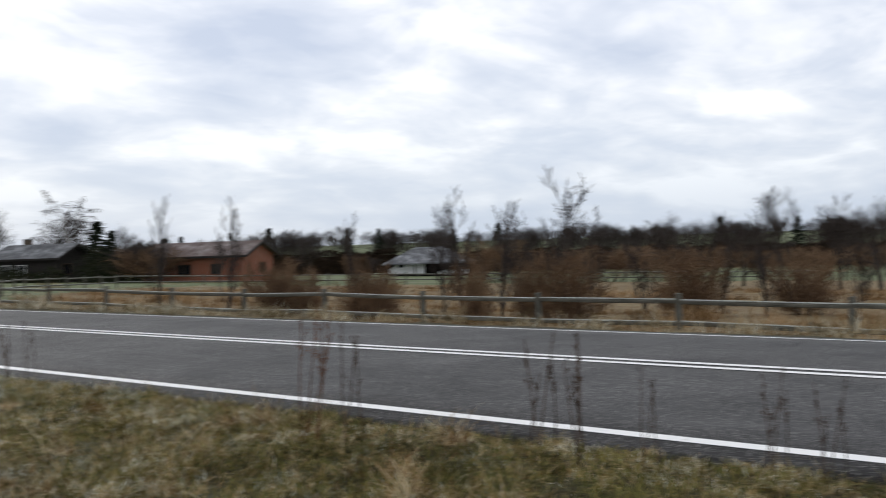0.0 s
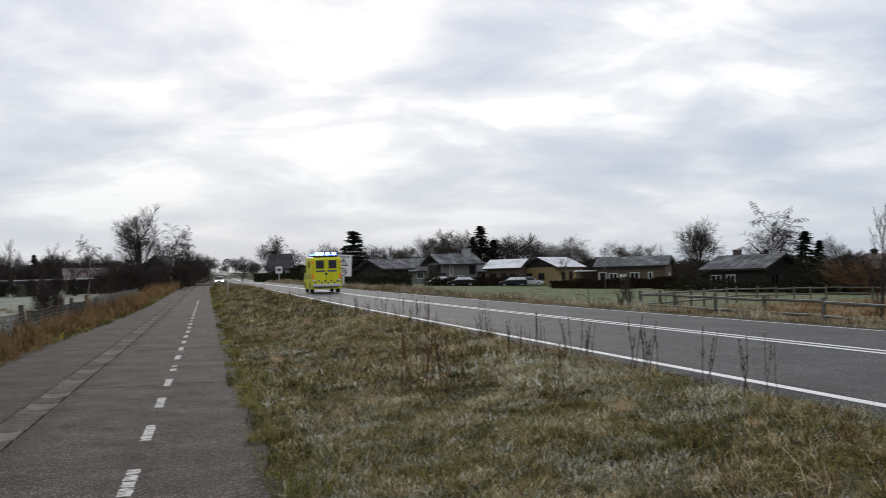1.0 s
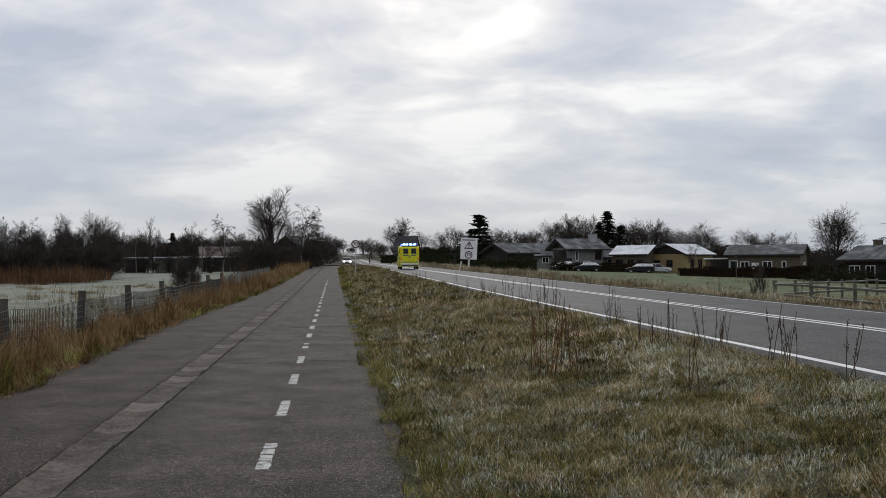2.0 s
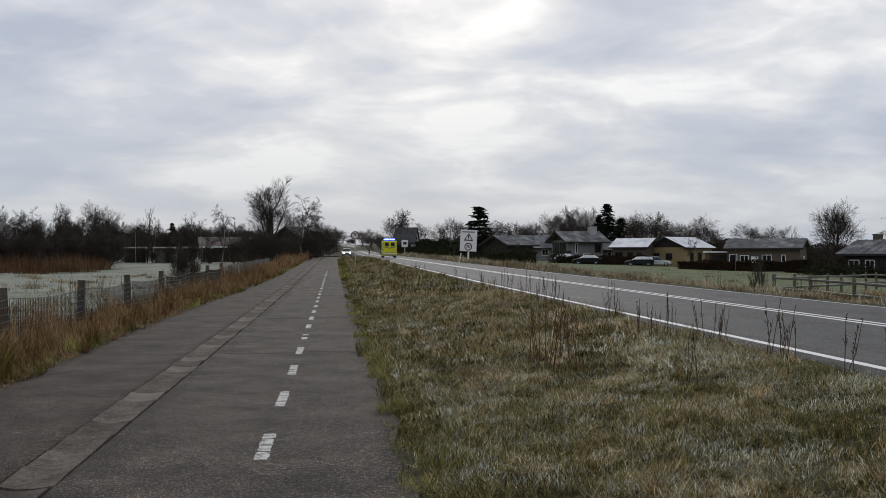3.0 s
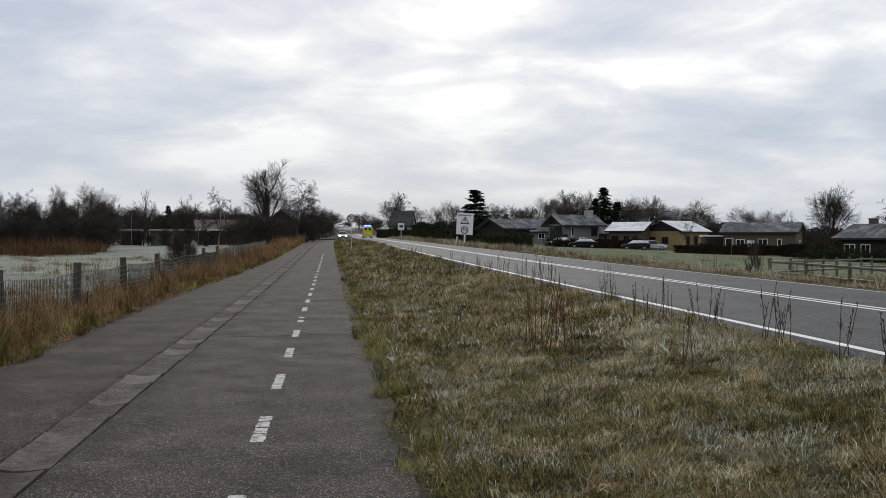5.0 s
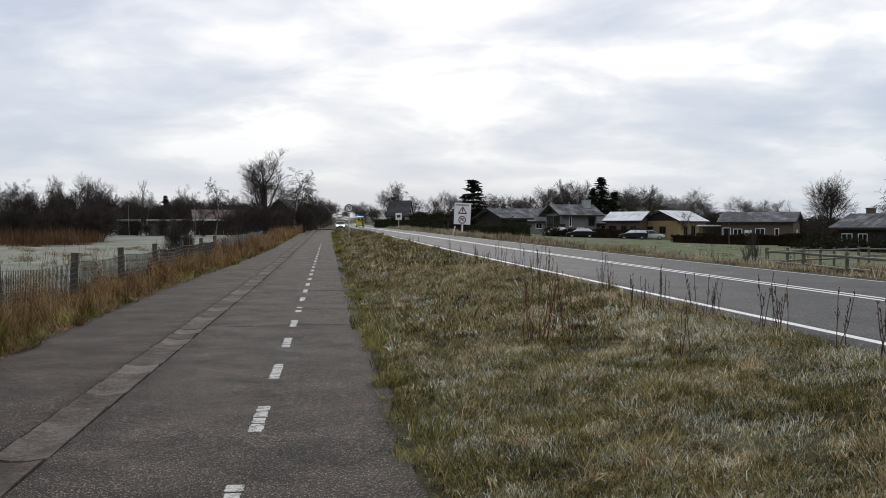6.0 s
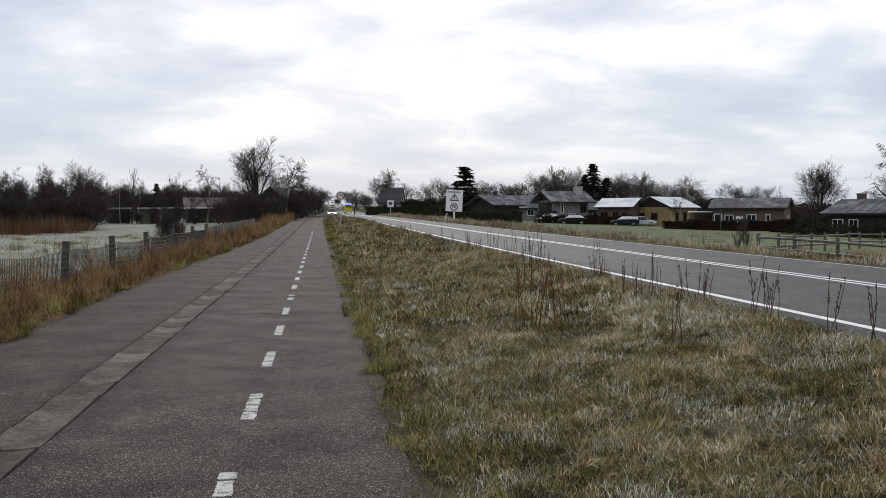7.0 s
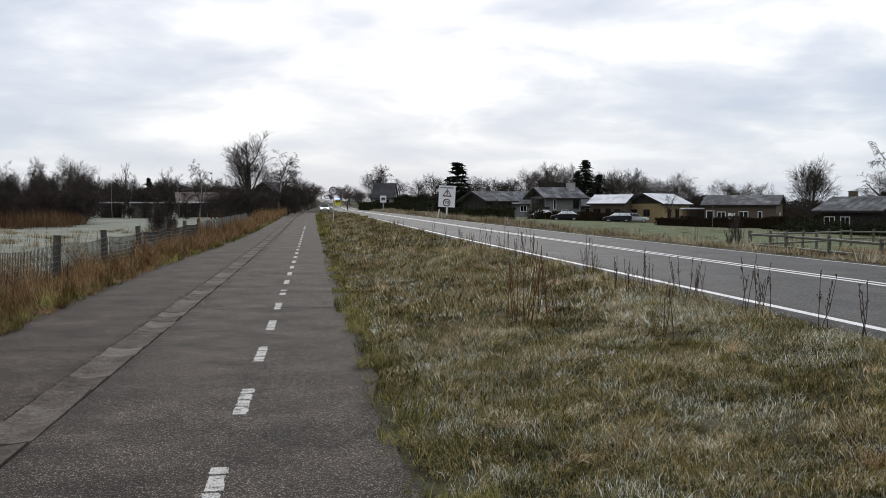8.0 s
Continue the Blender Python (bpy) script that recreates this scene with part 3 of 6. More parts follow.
def bare_tree(kind, seed, height, label, spec, radius, top=4, bark=None, twig=None, stems=1, category="tree"):
    rng = random.Random(seed)
    wood, twigs = Shape(), Shape()
    for s in range(stems):
        a = rng.uniform(0, 6.28); off = 0.25 * (stems > 1)
        grow(rng, (off * math.cos(a), off * math.sin(a), -0.15), (0.45 * math.cos(a) * (stems > 1), 0.45 * math.sin(a) * (stems > 1), 1), height * 0.62, radius, 0, top, wood, twigs, spec)
    zmax = max(p[2] for p in twigs.v)
    k = height / zmax
    for sh in (wood, twigs):
        sh.v = [(p[0] * k, p[1] * k, p[2] * k if p[2] > 0 else p[2]) for p in sh.v]
    t = thing(kind, label, category, pose(0, -300, 0))
    part("trunk", mixed_mesh("trunk", wood, bark or M_BARK), None, t)
    part("crown", mixed_mesh("crown", twigs, twig or M_TWIG), None, t)
    return t


def conifer(seed, height, spread, label, tiers, layered=False):
    rng = random.Random(seed)
    wood, leaf = Shape(), Shape()
    wood.tube([(0, 0, -0.1), (0, 0, height * 0.5), (0, 0, height * 0.99)], [height * 0.018, height * 0.011, 0.02], 6)
    for i in range(tiers):
        f = i / (tiers - 1)
        z = z0 = height * (0.10 + 0.86 * f) if not layered else height * (0.22 + 0.72 * f)
        reach = spread * (1 - f ** (1.2 if not layered else 1.7)) * (rng.uniform(0.75, 1.1) if not layered else rng.uniform(0.55, 1.15)) + 0.25
        for b in range(11):
            a = rng.uniform(0, 6.28); r = reach * rng.uniform(0.6, 1.05)
            droop = -0.25 * r if not layered else rng.uniform(-0.22, 0.12) * r
            z = z0 + height * 0.5 / tiers * (rng.uniform(-0.45, 0.45) if layered else rng.uniform(-1.6, 1.6))
            ends = [Vector((0, 0, z)), Vector((math.cos(a) * r * 0.5, math.sin(a) * r * 0.5, z + droop * 0.3)), Vector((math.cos(a) * r, math.sin(a) * r, z + droop))]
            leaf.tube(ends, [0.04, 0.03, 0.01], 3, cap=False)
            for k in range(18):
                t = rng.uniform(0.25, 1.0)
                p = ends[0].lerp(ends[1], t * 2) if t < 0.5 else ends[1].lerp(ends[2], t * 2 - 1)
                s = height * (0.062 if layered else 0.040) * rng.uniform(0.6, 1.4)
                u = Vector((rng.uniform(-1, 1), rng.uniform(-1, 1), rng.uniform(-0.55, 0.2))) * s
                w = Vector((rng.uniform(-1, 1), rng.uniform(-1, 1), rng.uniform(-0.4, 0.4))) * s * 0.8
                leaf.add([p - w * 0.5, p + w * 0.5, p + u + w * 0.3, p + u * 1.3, p + u - w * 0.3], [(0, 1, 2, 3, 4)])
    t = thing("conifer", label, "conifer", pose(0, -300, 0))
    part("trunk", wood, M_BARK, t)
    me = bpy.data.meshes.new("crown"); me.from_pydata(leaf.v, [], leaf.f); me.materials.append(M_NEEDLE)
    part("crown", me, None, t)
    return t


def leaf_heap(rng, size, n, leaf, rough=0.25, dome=True):
    """Leaves over a lumpy mass; returns vertices and triangles."""
    x, y, z = rng.uniform(-1, 1, n), rng.uniform(-1, 1, n), rng.uniform(0, 1, n)
    if dome:
        r = rng.uniform(0.55, 1.0, n) ** 0.5
        th, ph = rng.uniform(0, 2 * np.pi, n), np.arccos(rng.uniform(0.0, 1, n))
        lump = 1 + rough * np.sin(3 * th + 1.7) * np.sin(4 * ph) + rough * 0.6 * np.sin(7 * th + ph * 5)
        x, y, z = r * lump * np.sin(ph) * np.cos(th), r * lump * np.sin(ph) * np.sin(th), r * lump * np.cos(ph)
        z = np.where(rng.random(n) < 0.35, rng.uniform(0, 0.5, n), z)
    else:
        side = rng.integers(0, 4, n)
        y = np.where(side == 0, -rng.uniform(0.72, 1.08, n), np.where(side == 1, rng.uniform(0.72, 1.08, n), y))
        z = np.where(side >= 2, rng.uniform(0.82, 1.05, n) + 0.10 * np.sin(x * 9), z)
    c = np.stack([x * size[0], y * size[1], z * size[2]], -1)
    u, w = rng.normal(0, 1, (n, 3)), rng.normal(0, 1, (n, 3))
    u *= (leaf / np.linalg.norm(u, axis=1))[:, None]; w *= (leaf / np.linalg.norm(w, axis=1))[:, None]
    v = np.stack([c - u * 0.5, c + u * 0.5 + w * 0.2, c + w], 1).reshape(-1, 3)
    v[:, 2] = np.maximum(v[:, 2], 0.0)
    return v, np.arange(3 * n).reshape(-1, 3)


def leafy(kind, label, category, at, size, n, leaf, mat, seed, dome=True, core=True):
    rng = np.random.default_rng(seed)
    v, f = leaf_heap(rng, size, n, np.full(n, leaf) * rng.uniform(0.6, 1.4, n), dome=dome)
    t = thing(kind, label, category, at)
    part("foliage", big_mesh("foliage", v, f, mat), None, t)
    c = Shape()
    if dome:
        for k in range(5):
            a = k * 1.26
            c.tube([(0, 0, -0.1), (0.35 * size[0] * math.cos(a), 0.35 * size[1] * math.sin(a), size[2] * 0.5), (0.6 * size[0] * math.cos(a), 0.6 * size[1] * math.sin(a), size[2] * 0.8)], [0.08, 0.05, 0.02], 5)
    else:
        c.box(0, 0, size[2] * 0.42, size[0] * 1.94, size[1] * 1.5, size[2] * 0.9)
    part("stem" if dome else "hedge_core", c, mat if not dome else M_BARK, t)
    return t


def weed(seed, height, label, mat, stems, heads):
    rng = random.Random(seed)
    s, h = Shape(), Shape()
    for i in range(stems):
        a, lean = rng.uniform(0, 6.28), rng.uniform(0.02, 0.2)
        hh = height * rng.uniform(0.6, 1.0)
        top = Vector((math.cos(a) * lean * hh, math.sin(a) * lean * hh, hh))
        foot = Vector((rng.uniform(-0.1, 0.1), rng.uniform(-0.1, 0.1), -0.08))
        midp = foot.lerp(top, 0.5) + Vector((rng.uniform(-0.03, 0.03), rng.uniform(-0.03, 0.03), 0))
        s.tube([foot, midp, top], [0.006, 0.0045, 0.003], 4, cap=False)
        for k in range(heads):
            t = rng.uniform(0.35, 1.0); p = midp.lerp(top, (t - 0.35) / 0.65)
            b = rng.uniform(0, 6.28); ln = height * rng.uniform(0.04, 0.11) * (1.2 - t * 0.6)
            e = p + Vector((math.cos(b) * ln * 0.5, math.sin(b) * ln * 0.5, ln))
            s.tube([p, e], [0.003, 0.002], 3, cap=False)
            for j in range(3):
                q = p.lerp(e, rng.uniform(0.4, 1.0)); r = rng.uniform(0.004, 0.009)
                h.add([q + Vector((r, 0, 0)), q + Vector((-r, r, 0)), q + Vector((-r, -r, 0)), q + Vector((0, 0, r * 1.8))], [(0, 1, 2), (0, 1, 3), (1, 2, 3), (2, 0, 3)])
    s.add(h.v, h.f)
    ob = new("dry_weed", s.mesh("dry_weed", mat))
    return tagged(ob, label, "weed", "dry weeds on the verge")

# ---- buildings ----
def window(parent, w, h, at, frame_mat=None, bars=1, name="window"):
    """Framed window; local x along the wall, -y outwards."""
    fm = frame_mat or M_WHITEWOOD
    s = Shape()
    b = 0.09
    loop = lambda ww, hh, y: [(-ww / 2, y, -hh / 2), (ww / 2, y, -hh / 2), (ww / 2, y, hh / 2), (-ww / 2, y, hh / 2)]
    vs = loop(w, h, -0.08) + loop(w - 2 * b, h - 2 * b, -0.08) + loop(w, h, 0.02) + loop(w - 2 * b, h - 2 * b, 0.02)
    for i in range(4):
        j = (i + 1) % 4
        s.f += [(i, j, 4 + j, 4 + i), (8 + i, 12 + i, 12 + j, 8 + j), (i, 8 + i, 8 + j, j), (4 + i, 4 + j, 12 + j, 12 + i)]
    s.v = vs
    win = part(name, s, fm, parent, at=at)
    for i in range(bars):
        part("glazing_bar", Shape().box(-w / 2 + w * (i + 1) / (bars + 1), -0.04, 0, 0.06, 0.05, h - 2 * b), fm, win)
    part("pane", Shape().box(0, -0.012, 0, w - 2 * b, 0.02, h - 2 * b), M_GLASS, win)
    return win


def house(label, bearing, dist, turn, length, depth, eave, ridge, wall_mat, roof_mat, windows=(), over=0.5, gable_mat=None, chimney=None, door=None, shift=(0, 0), fascia=None, sink=0.3, name="house"):
    """Ridge along local x, front towards -y. windows: (face, along, height, w, h, frame, bars), face f, b, l or r."""
    x, y, z = polar(bearing, dist)
    h = thing(name, label, "house", pose(x, y, z, 0, 0, -bearing + turn) @ pose(shift[0], shift[1], 0))
    L2, D2 = length / 2, depth / 2
    t = 0.3
    # four walls of real thickness, gable ends run up to the ridge
    part("wall", Shape().box(0, -D2 + t / 2, (eave - sink) / 2, length, t, eave + sink), wall_mat, h)
    part("wall", Shape().box(0, D2 - t / 2, (eave - sink) / 2, length, t, eave + sink), wall_mat, h)
    for sx in (-1, 1):
        a, b = sx * L2 - sx * t, sx * L2
        part("wall", Shape().prism([(-D2 + t, -sink), (D2 - t, -sink), (D2 - t, eave), (-D2 + t, eave)], min(a, b) , max(a, b), "x"), wall_mat, h)
        part("gable", Shape().prism([(-D2, eave + 0.004), (D2, eave + 0.004), (0, ridge - 0.1)], min(a, b) - 0.01, max(a, b) + 0.01, "x"), gable_mat or wall_mat, h)
    slope = (ridge - eave) / D2
    e = over
    for sy in (-1, 1):
        out = [(sy * (D2 + e), eave - slope * e), (0, ridge), (0, ridge + 0.18), (sy * (D2 + e), eave - slope * e + 0.18)]
        r = part("roof", Shape().prism(out, -L2 - e, L2 + e, "x"), roof_mat, h)
        n = Vector((0, sy * (ridge - eave), D2)).normalized()
        # standing seams on the sheets
        k = int((length + 2 * e) / 1.1)
        sh = Shape()
        for i in range(k + 1):
            xx = -L2 - e + 0.02 + i * (length + 2 * e - 0.04) / k
            sh.add([(xx + dx, yy, zz + dz) for dz in (0.17, 0.225) for yy, zz in ((sy * (D2 + e), eave - slope * e), (0, ridge)) for dx in (-0.03, 0.03)],
                   [(0, 1, 3, 2), (4, 6, 7, 5), (0, 4, 5, 1), (2, 3, 7, 6), (0, 2, 6, 4), (1, 5, 7, 3)])
        part("seam", sh, roof_mat, r)
        part("fascia", Shape().box(0, sy * (D2 + e + 0.012), eave - slope * e + 0.06, length + 2 * e, 0.03, 0.22), fascia or M_DARKWOOD, h)
    for sx in (-1, 1):
        for sy in (-1, 1):
            out = [(sy * (D2 + e + 0.03), eave - slope * e - 0.08), (0, ridge - 0.08), (0, ridge + 0.20), (sy * (D2 + e + 0.03), eave - slope * e + 0.20)]
            a = sx * (L2 + e)
            part("bargeboard", Shape().prism(out, min(a, a + sx * 0.04), max(a, a + sx * 0.04), "x"), M_DARKWOOD, h)
    for face, along, hh, w, wh, fm, bars in windows:
        at = {"f": pose(along, -D2, hh), "b": pose(along, D2, hh, 0, 0, 180), "l": pose(-L2 - 0.012, along, hh, 0, 0, -90), "r": pose(L2 + 0.012, along, hh, 0, 0, 90)}[face]
        window(h, w, wh, at, fm, bars)
    if door:
        face, along, mat = door
        at = {"f": pose(along, -D2, 1.0), "l": pose(-L2 - 0.012, along, 1.0, 0, 0, -90), "r": pose(L2 + 0.012, along, 1.0, 0, 0, 90)}[face]
        d = part("door", Shape().box(0, -0.02, 0, 0.95, 0.08, 2.05), mat, h, at=at)
        part("door_handle", Shape().box(0.36, -0.09, 0, 0.12, 0.05, 0.03), M_STEEL, d)
    if chimney:
        cx, cy, cw, top, mat = chimney
        c = part("chimney", Shape().box(cx, cy, (eave + top) / 2, cw, cw * 0.8, top - eave), mat, h)
        part("chimney_cap", Shape().box(cx, cy, top + 0.05, cw + 0.14, cw * 0.8 + 0.14, 0.1), M_GREYROOF, c)
    return h


W1, BW = M_WHITEWOOD, M_BROWNWOOD


def build_houses():
    # yellow house: gable end to the road and a wing with a frosted roof
    house("yellow brick bungalow gable with frost-white roof and dark windows", 18.01, 170, 64, 10.5, 6.4, 3.0, 4.5, M_YELLOWBRICK, M_SNOWROOF,
          [("l", 1.6, 1.55, 1.1, 1.1, BW, 1), ("l", -0.6, 1.55, 1.1, 1.1, BW, 1), ("f", -2.6, 1.5, 1.2, 1.3, BW, 1), ("f", 0.4, 1.5, 1.4, 1.4, BW, 1), ("f", 3.2, 1.5, 1.2, 1.2, BW, 1)],
          gable_mat=M_DARKWOOD, shift=(4.75, 0))
    house("brown brick house wing with frosted sheet roof", 16.38, 171, -20, 5.6, 6.5, 2.9, 4.15, M_BROWNBRICK, M_SNOWROOF,
          [("f", -1.7, 1.5, 1.3, 1.2, BW, 1), ("f", 0.2, 1.5, 1.0, 1.2, BW, 1)], door=("f", 1.7, M_DARKWOOD))
    # tall pale house with a chimney
    house("pale rendered one-and-a-half storey house with white chimney", 13.22, 172, 26, 6.2, 6.0, 3.7, 5.05, M_STONEWALL, M_GREYROOF,
          [("l", 1.25, 2.55, 2.2, 1.7, BW, 2), ("l", -1.25, 2.55, 2.2, 1.7, BW, 2), ("l", 1.25, 0.95, 2.0, 1.2, BW, 1), ("f", -1.6, 2.4, 0.5, 1.6, W1, 0), ("f", 2.2, 2.5, 1.1, 1.6, BW, 1), ("f", 0.2, 1.0, 1.3, 1.1, W1, 1)],
          over=0.9, chimney=(2.3, -0.9, 1.2, 5.9, M_RENDER), gable_mat=M_DARKWOOD, door=("f", -3.0, M_DARKWOOD))
    house("low pale annex with grey roof", 14.77, 180, 10, 5.5, 5.0, 2.4, 3.7, M_STONEWALL, M_GREYROOF, [("f", 0.5, 1.4, 1.6, 1.1, W1, 1)])
    # dark timber house by the road sign
    house("black-stained timber house with frost-edged roof", 9.5, 156, 40, 5.0, 5.4, 2.65, 3.8, M_DARKWOOD, M_GREYROOF,
          [("l", 0.6, 1.5, 1.4, 1.1, BW, 1), ("f", -1.5, 1.5, 1.2, 1.1, BW, 1), ("f", 1.6, 1.4, 1.0, 1.0, BW, 1)], over=0.7, chimney=(0.6, 0.5, 0.5, 4.6, M_DARKROOF))
    house("grey-roofed house behind dark shrubs", 10.95, 196, -6, 7.0, 7.5, 2.5, 4.6, M_STONEWALL, M_GREYROOF, [("f", 2.2, 1.5, 1.2, 1.1, W1, 1)], over=0.6)
    # brown brick bungalow
    house("brown brick bungalow with grey frosted roof and white windows", 23.15, 153, -9, 9.6, 7.0, 3.15, 4.35, M_BROWNBRICK, M_GREYROOF,
          [("f", -4.0, 1.75, 1.1, 1.2, W1, 0), ("f", -2.5, 1.75, 1.2, 0.9, W1, 1), ("f", 0.5, 1.75, 1.3, 1.0, W1, 1), ("f", 2.7, 1.75, 0.6, 1.0, W1, 0), ("r", 0.5, 1.5, 1.2, 1.1, W1, 1)], door=("f", -1.1, M_WHITEWOOD))
    g = thing("garage", "low flat-roofed dark garage with frosted roof edge", "garage", pose(*polar(20.69, 155), 0, 0, -14))
    part("wall", Shape().box(0, 0, 1.05, 3.2, 5, 2.5), M_BROWNWOOD, g)
    part("roof", Shape().box(0, 0, 2.42, 3.8, 5.6, 0.2, bevel=0.03), M_SNOWROOF, g)
    part("door", Shape().box(0, -2.53, 1.0, 2.4, 0.06, 2.0), M_DARKWOOD, g)
    # grey-roofed house with a dark gable
    house("black-boarded house with grey roof and pale window panels", 29.25, 122, -36, 7.6, 6.2, 2.75, 4.0, M_DARKWOOD, M_GREYROOF,
          [("f", -2.6, 1.4, 1.4, 1.2, W1, 1), ("f", -0.6, 1.35, 1.2, 1.3, W1, 1), ("r", -1.4, 1.4, 1.6, 1.2, BW, 1)], gable_mat=M_DARKWOOD, over=0.7, chimney=(-2.4, 0.6, 0.8, 4.7, M_BROWNBRICK), door=("f", 1.6, M_DARKWOOD))
    # red brick house
    house("long red brick house with frosted grey roof", 37.61, 113, -28, 11.5, 7.0, 2.8, 4.05, M_REDBRICK, M_PINKROOF,
          [("f", -4.2, 1.4, 1.2, 1.1, BW, 1), ("f", -1.0, 1.4, 1.6, 1.1, BW, 1), ("f", 2.6, 1.4, 1.2, 1.1, BW, 1), ("r", 0.8, 1.4, 1.4, 1.1, BW, 1)], gable_mat=M_REDBRICK, over=0.6)
    # far house at the bend
    house("dark-roofed attic house with pale gable beside a birch", 3.9, 265, -14, 5.2, 5.4, 3.1, 6.6, M_RENDER, M_DARKROOF, [("f", 1.2, 1.9, 1.2, 1.2, BW, 1), ("f", -1.2, 1.9, 1.2, 1.2, BW, 1), ("r", 0, 4.0, 0.9, 1.0, BW, 1)], over=0.3)
    house("long low house with frosted red tile roof", -5.5, 158, 4, 9.0, 6.0, 2.3, 3.5, M_DARKWOOD, M_PINKROOF, [("f", -3.2, 1.4, 0.5, 1.2, W1, 0), ("f", 1.5, 1.4, 1.2, 1.0, BW, 1)], over=0.5, fascia=M_WHITEWOOD)
    house("small gabled cottage behind bare trees", -2.25, 190, 70, 8, 6.5, 2.8, 5.4, M_DARKWOOD, M_GREYROOF, [("l", 0, 1.5, 1.2, 1.2, W1, 1)])
    # sheds beyond the frosted field
    for px_b, d, w, lab, wm in ((-10.55, 156, 3.0, "open wooden shed with frosted flat roof", M_DARKWOOD), (-9.05, 152, 2.6, "pale weathered garden hut", M_FENCEWOOD), (-7.9, 164, 2.4, "weathered grey garden hut", M_FENCEWOOD)):
        s = thing("shed", lab, "shed", pose(*polar(px_b, d), 0, 0, -px_b))
        part("wall", Shape().box(0, 1.2, 0.95, w, 0.1, 2.1), wm, s)
        part("wall", Shape().box(-w / 2 + 0.05, 0, 0.95, 0.1, 2.3, 2.1), wm, s)
        part("wall", Shape().box(w / 2 - 0.05, 0, 0.95, 0.1, 2.3, 2.1), wm, s)
        part("wall", Shape().box(-w * 0.2, -1.2, 0.95, w * 0.6, 0.1, 2.1), wm, s)
        for k in (-1, 1):
            part("post", Shape().box(k * (w / 2 - 0.08), -1.25, 0.95, 0.12, 0.12, 2.1), M_FENCEWOOD, s)
        part("roof", Shape().box(0, 0, 2.1, w + 0.6, 3.3, 0.14, bevel=0.03, m=pose(0, 0, 0, 3, 0, 0)), M_GREYROOF, s)
        part("fascia", Shape().box(0, -1.68, 2.0, w + 0.6, 0.05, 0.22), M_FENCEWOOD, s)
    # open-sided shelter with a hipped roof
    x, y, z = polar(49.45, 152)
    p = thing("carport", "open carport with grey hipped sheet roof", "carport", pose(x, y, z - 0.1, 0, 0, -50))
    e, r = 6.6, 2.0
    sh = Shape()
    sh.add([(-e, -4.5, 2.15), (e, -4.5, 2.15), (e, 4.5, 2.15), (-e, 4.5, 2.15), (-r, 0, 4.35), (r, 0, 4.35), (-e, -4.5, 1.95), (e, -4.5, 1.95), (e, 4.5, 1.95), (-e, 4.5, 1.95)],
           [(0, 1, 5, 4), (1, 2, 5), (2, 3, 4, 5), (3, 0, 4), (6, 7, 1, 0), (7, 8, 2, 1), (8, 9, 3, 2), (9, 6, 0, 3), (9, 8, 7, 6)])
    part("roof", sh, M_GREYROOF, p)
    for px in (-5.9, -2, 2, 5.9):
        for py in (-3.9, 3.9):
            part("post", Shape().box(px, py, 0.9, 0.16, 0.16, 2.2), M_DARKWOOD, p)
    part("back_wall", Shape().box(0, 4.1, 0.95, 11.8, 0.12, 2.1), M_DARKWOOD, p)


# ---- vehicles ----
def wheel(parent, x, y, r, w):
    n = 18
    prof = [(r, w * 0.32), (r * 0.94, w * 0.5), (r * 0.66, w * 0.5), (r * 0.62, w * 0.36), (r * 0.62, -w * 0.36), (r * 0.66, -w * 0.5), (r * 0.94, -w * 0.5), (r, -w * 0.32)]
    vs = [(math.cos(a) * q, o, math.sin(a) * q) for a in [2 * math.pi * k / n for k in range(n)] for q, o in prof]
    m = len(prof)
    fs = [(i * m + j, i * m + (j + 1) % m, ((i + 1) % n) * m + (j + 1) % m, ((i + 1) % n) * m + j) for i in range(n) for j in range(m)]
    s = Shape().add([(p[1], p[0], p[2]) for p in vs], fs)
    wh = part("wheel", s, M_TYRE, parent, smooth=True, at=pose(x, y, r))
    rim = Shape().tube([(-w * 0.4, 0, 0), (w * 0.4, 0, 0)], [r * 0.61, r * 0.61], 16)
    for k in range(5):
        a = 2 * math.pi * k / 5
        rim.box(0, 0, r * 0.3, w * 0.88, r * 0.12, r * 0.5, m=pose(0, 0, 0, math.degrees(a), 0, 0))
    part("rim", rim, M_RIM, wh)
    return wh


def lofted(sections):
    """Body from cross-sections: (y, half width low, half width high, z low, z belt, z top, half width roof)."""
    vs, n = [], 10
    for y, wl, wb, zl, zb, zt, wr in sections:
        half = [(wl * 0.86, zl), (wl, zl + 0.12), (wb, zb), (wr + 0.04, zt - 0.06), (wr - 0.12, zt)]
        vs += [(-a, y, z) for a, z in half] + [(a, y, z) for a, z in reversed(half)]
    fs = [(i * n + k, i * n + (k + 1) % n, (i + 1) * n + (k + 1) % n, (i + 1) * n + k) for i in range(len(sections) - 1) for k in range(n)]
    fs += [tuple(range(n)), tuple(reversed(range(len(vs) - n, len(vs))))]
    return Shape().add(vs, fs)


